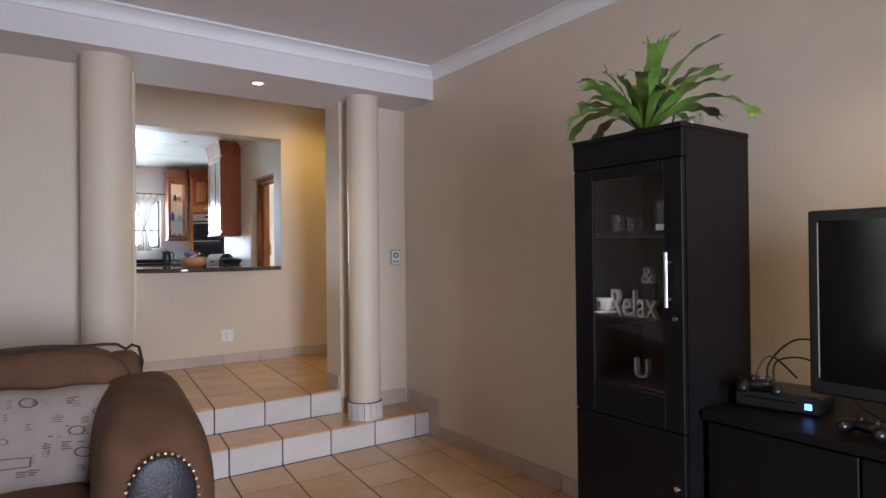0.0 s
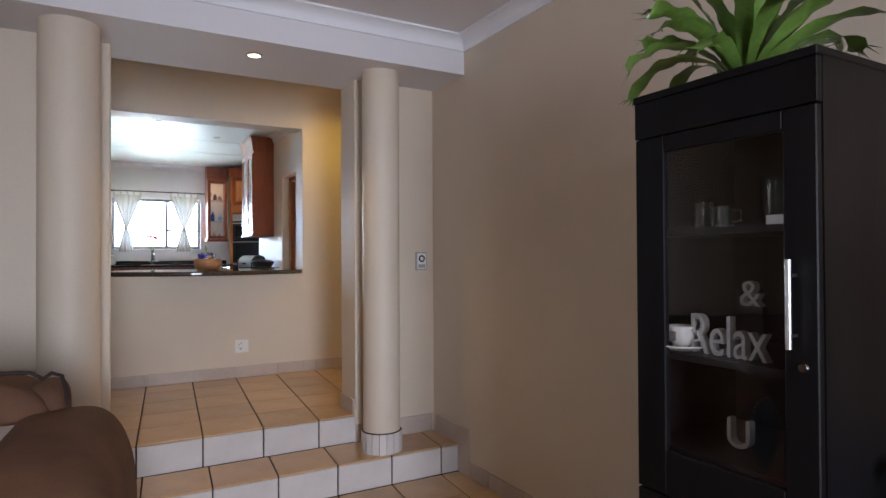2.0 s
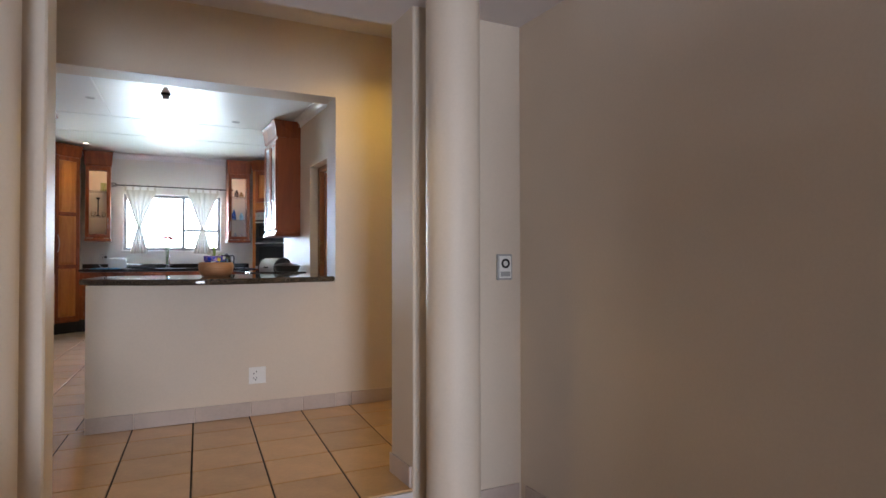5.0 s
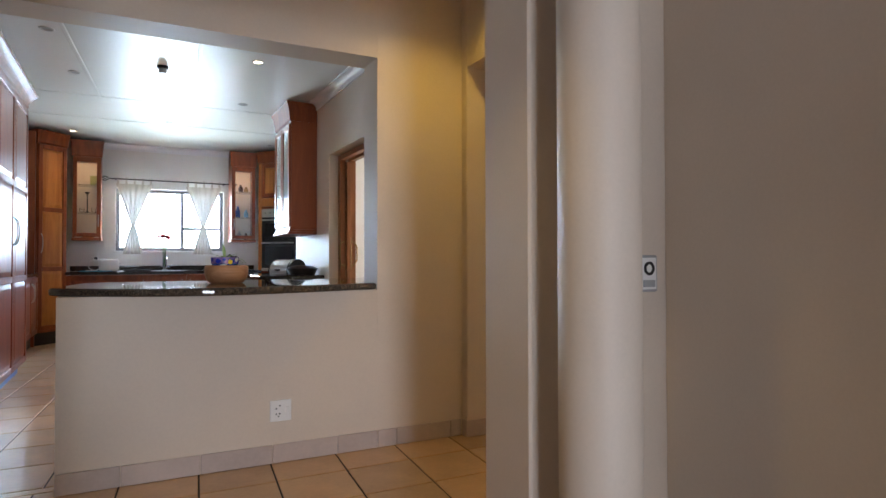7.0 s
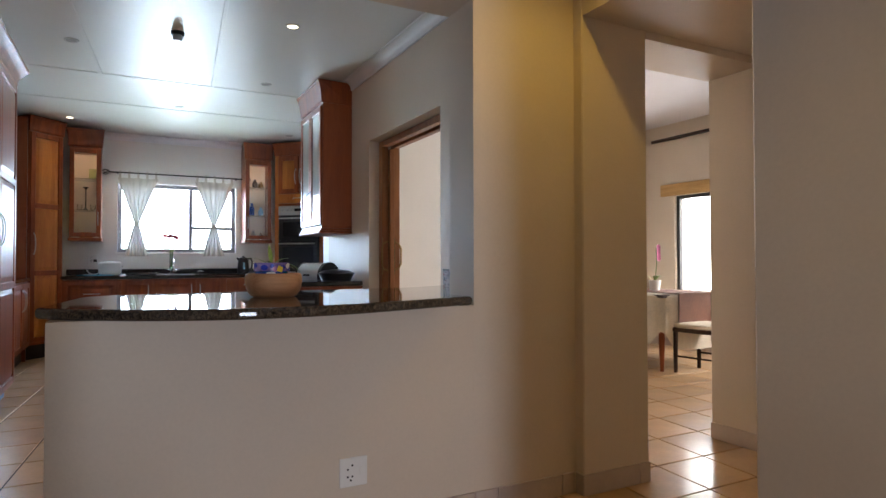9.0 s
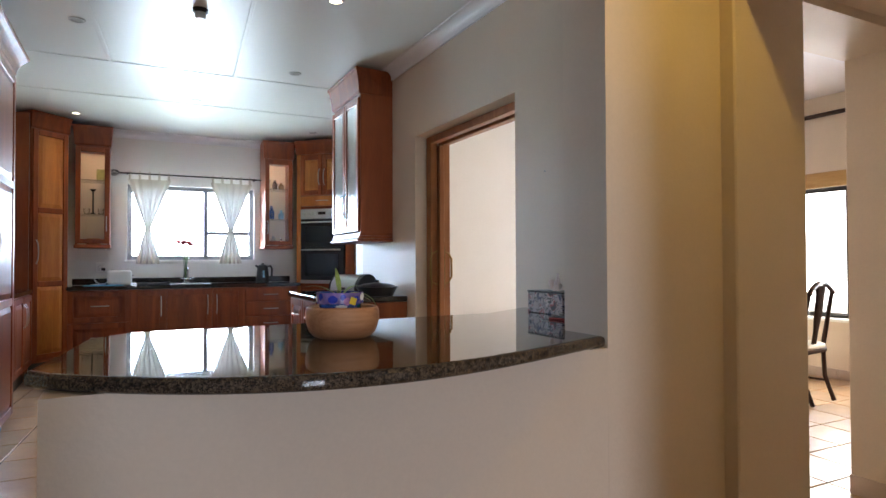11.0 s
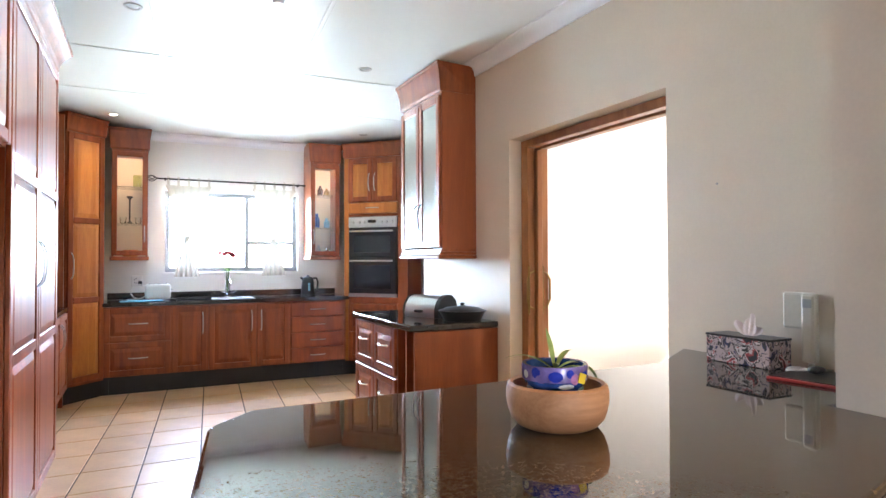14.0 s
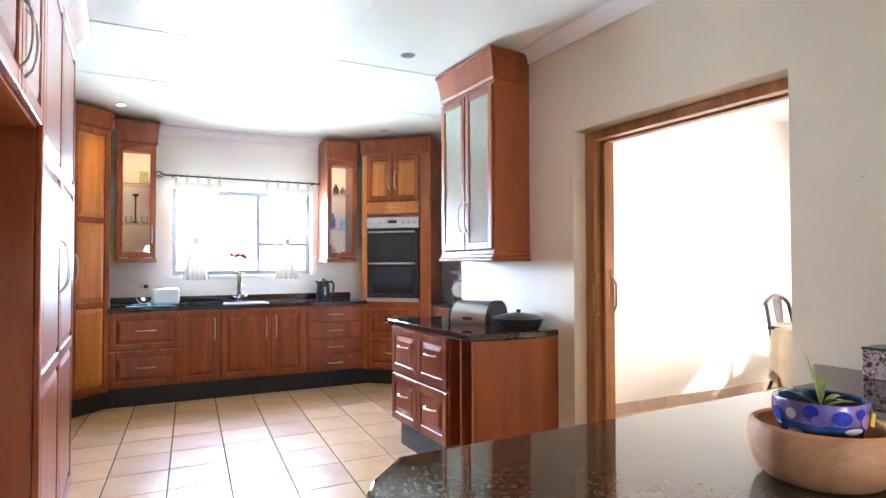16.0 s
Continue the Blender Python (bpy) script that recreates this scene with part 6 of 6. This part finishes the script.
def dining_chair(m, label):
    """A shield-back chair with a splat, seat and curved legs."""
    e = thing("dining_chair", m, label, "chair", "chairs round the table")
    part("seat", cushion(B(), (0, 0, 0.455), (0.235, 0.22, 0.03), 0.5, 0.3), TABLECLOTH, e, "pale upholstered seat", smooth=True)
    part("seat_frame", box(B(), -0.23, 0.23, -0.21, 0.22, 0.395, 0.44, 0.01), DARKWOOD, e)
    for s in (-1, 1):
        part("front_leg", tube(B(), [(s * 0.20, 0.19, 0), (s * 0.20, 0.19, 0.40)], 0.018, 8, 1.4), DARKWOOD, e, smooth=True)
        part("back_leg", tube(B(), [(s * 0.19, -0.27, 0), (s * 0.19, -0.20, 0.2), (s * 0.19, -0.19, 0.44), (s * 0.21, -0.23, 0.75), (s * 0.20, -0.26, 0.90)], 0.018, 8), DARKWOOD, e, smooth=True)
    pts = [(s / 10 * 0.21, -0.265, 0.90 + 0.085 * (1 - (s / 10) ** 2)) for s in range(-10, 11)]
    part("top_rail", tube(B(), pts, 0.022, 8), DARKWOOD, e, smooth=True)
    b = B()
    for s in (-2, -1, 0, 1, 2):
        tube(b, [(s * 0.012, -0.195, 0.45), (s * 0.012, -0.215, 0.58), (s * 0.028, -0.24, 0.76), (s * 0.034, -0.262, 0.96)], 0.010, 6)
    part("splat", b, DARKWOOD, e, "pierced dark wooden splat", smooth=True)
    for s in (-1, 1):
        part("stretcher", tube(B(), [(s * 0.195, -0.22, 0.16), (s * 0.20, 0.19, 0.16)], 0.010, 6), DARKWOOD, e)
    return e


ch = dining_chair(pose(5.12, 6.90, 0, 0, 0, 8), "dark wooden shield-back chair at the table")
copy_thing(ch, pose(5.50, 8.48, 0, 0, 0, 184))
e = thing("orchid", pose(5.2, 7.6, 0.764), "pink orchid in a pot on the table", "orchid")
part("pot", lathe(B(), [(0, 0), (0.05, 0), (0.065, 0.11), (0.058, 0.11), (0.05, 0.02), (0, 0.02)], segs=20), WHITE, e, smooth=True)
part("stem", tube(B(), [(0, 0, 0.05), (0.0, -0.03, 0.3), (-0.04, -0.06, 0.45)], 0.005, 6), STEM, e)
for k in range(5):
    b = B()
    c0 = Vector((-0.01 * k, -0.05 - 0.008 * k, 0.34 + 0.03 * k))
    for j in range(5):
        q = 2 * math.pi * j / 5
        p1 = c0 + Vector((0.035 * math.cos(q), -0.012, 0.035 * math.sin(q)))
        s1 = Vector((-math.sin(q), 0, math.cos(q))) * 0.016
        b.faces.new([b.verts.new(v) for v in (c0, c0.lerp(p1, 0.6) + s1, p1, c0.lerp(p1, 0.6) - s1)])
    part("bloom", b, PINK, e, "pink petals")
for az in (0.3, 2.2, 4.0, 5.3):
    b = B()
    p0 = Vector((0, 0, 0.09))
    p1 = Vector((0.13 * math.cos(az), 0.13 * math.sin(az), 0.16))
    s1 = Vector((-math.sin(az), math.cos(az), 0)) * 0.025
    m0 = p0.lerp(p1, 0.5) + Vector((0, 0, 0.03))
    b.faces.new([b.verts.new(v) for v in (p0, m0 + s1, p1, m0 - s1)])
    part("leaf", b, LEAF_DARK, e)

# ---------------------------------------------------------------- floor tiles, risers and skirting
G = 0.009
RAKE = 0.087
TPK = 0.388


def tile_mesh(name, sx, sy, sz, mat):
    """A bevelled tile whose long joints lean by RAKE, as the floor is laid."""
    b = box(B(), 0, sx, 0, sy, -sz, 0, 0.0025)
    for v in b.verts:
        v.co.x += RAKE * v.co.y
    return mesh_of(name, b, mat)


FULL = tile_mesh("tile", TP - G, TP - G, 0.012, TILE)


def lay(parent, xs, y_rows, y_ref, x_ref, z, keep=lambda x, y: True, mesh=FULL):
    for y in y_rows:
        for i in xs:
            x = x_ref + i * TP + RAKE * (y - y_ref)
            if keep(x, y):
                o = new("tile", mesh)
                o.parent = parent
                o.matrix_basis = pose(x + G / 2, y + G / 2, z)


lay(living_floor, range(-8, 7), [NOSE1 - TP * (k + 1) for k in range(15)], NOSE1, JX, ZL)
tagged(part("far_tiles", box(B(), -3.4, XR, -3.6, NOSE1 - 15 * TP - 0.005, ZL - 0.02, ZL), TILE, living_floor), kind="stuff")
lay(kitchen_floor, range(-6, 13), [NOSE2 + TP * k for k in range(5)], NOSE2, JX, 0.0)
part("threshold_tile", box(B(), -1.34, -0.05, NOSE2 + 5 * TP + 0.004, 5.284, -0.012, 0, 0.0025), TILE, kitchen_floor)
lay(kitchen_floor, range(-4, 9), [5.29 + TPK * k for k in range(17)], 10.19, -0.37, 0.0, lambda x, y: -1.6 < x < (2.0 if y < 8.8 else 3.0), tile_mesh("tile", TP - G, TPK - G, 0.012, TILE))
lay(dining_floor, range(6, 19), [NOSE2 + TP * k for k in range(5, 16)], NOSE2, JX, 0.0, lambda x, y: 2.1 < x < 6.3 and y > 5.2)
edge = tile_mesh("tile", TP - G, NOSE2 - NOSE1 - 0.002, 0.012, TILE)
riser1 = mesh_of("riser_tile", box(B(), 0, TP - G, 0, 0.012, 0, ZS - ZL - 0.016, 0.002), TILE_STEP)
for i in range(-9, 6):
    x = JX + i * TP + G / 2
    for nm, me, y, z, pa in (("tile", edge, NOSE1, ZS, steps), ("riser_tile", riser1, NOSE1, ZL + 0.002, steps), ("riser_tile", riser1, NOSE2, ZS + 0.002, kitchen_floor)):
        o = new(nm, me)
        o.parent = pa
        o.matrix_basis = pose(x, y, z)


def skirt(wall, axis, at, sign, a0, a1, z, first=None, h=0.098):
    """Skirting tiles along a wall: axis is the way they run, at the wall's face, sign the side they stand on."""
    a = a0
    cut = first if first is not None else a0 + TP
    pa = bpy.data.objects[wall]
    while a < a1 - 0.01:
        e_ = min(cut, a1)
        t0, t1 = (at, at + sign * 0.012) if sign > 0 else (at + sign * 0.012, at)
        bm_ = box(B(), a + 0.002, e_ - 0.002, t0, t1, z + 0.002, z + h, 0.002) if axis == "x" else box(B(), t0, t1, a + 0.002, e_ - 0.002, z + 0.002, z + h, 0.002)
        part("skirting_tile", bm_, SKIRT, pa)
        a, cut = e_, e_ + TP


skirt("wall_bar", "x", BAR_F, -1, -0.04, JAMB, 0, 0.222)
skirt("wall_passage", "x", BAR_F, -1, JAMB, 2.047, 0, 1.622)
skirt("wall_passage_pier", "x", 5.08, -1, 2.048, 2.47, 0)
skirt("wall_passage_pier", "y", 2.06, -1, 5.068, BAR_F - 0.012, 0)
skirt("wall_passage_far", "x", 5.08, -1, 3.348, 4.4, 0)
skirt("wall_passage_far", "y", 3.36, -1, 5.08, 5.43, 0)
skirt("wall_living_side", "y", XR, -1, -1.8, 2.97, ZL)
skirt("wall_living_side", "y", XR, -1, 2.97, NOSE1 + 0.3, ZL, 3.44, h=0.303)
skirt("wall_pier_side", "x", PIER_F, -1, 1.367, XR - 0.013, ZS, 1.60, h=0.12)
skirt("wall_pier_side", "y", 1.367, -1, PIER_F + 0.02, PIER_B, 0)
skirt("wall_pier_far", "y", -0.055, 1, PIER_F + 0.02, PIER_B, 0)
skirt("wall_pier_far", "x", PIER_F, -1, -3.3, -0.055, ZS, h=0.12)
skirt("wall_kitchen_side", "y", XK, -1, 5.37, 6.38, 0)
skirt("wall_kitchen_side", "y", XK, -1, 7.70, 7.84, 0)
skirt("wall_dining_far", "x", 8.86, -1, 2.25, 6.3, 0)
skirt("wall_dining_window", "y", 6.3, -1, 5.43, 8.84, 0)
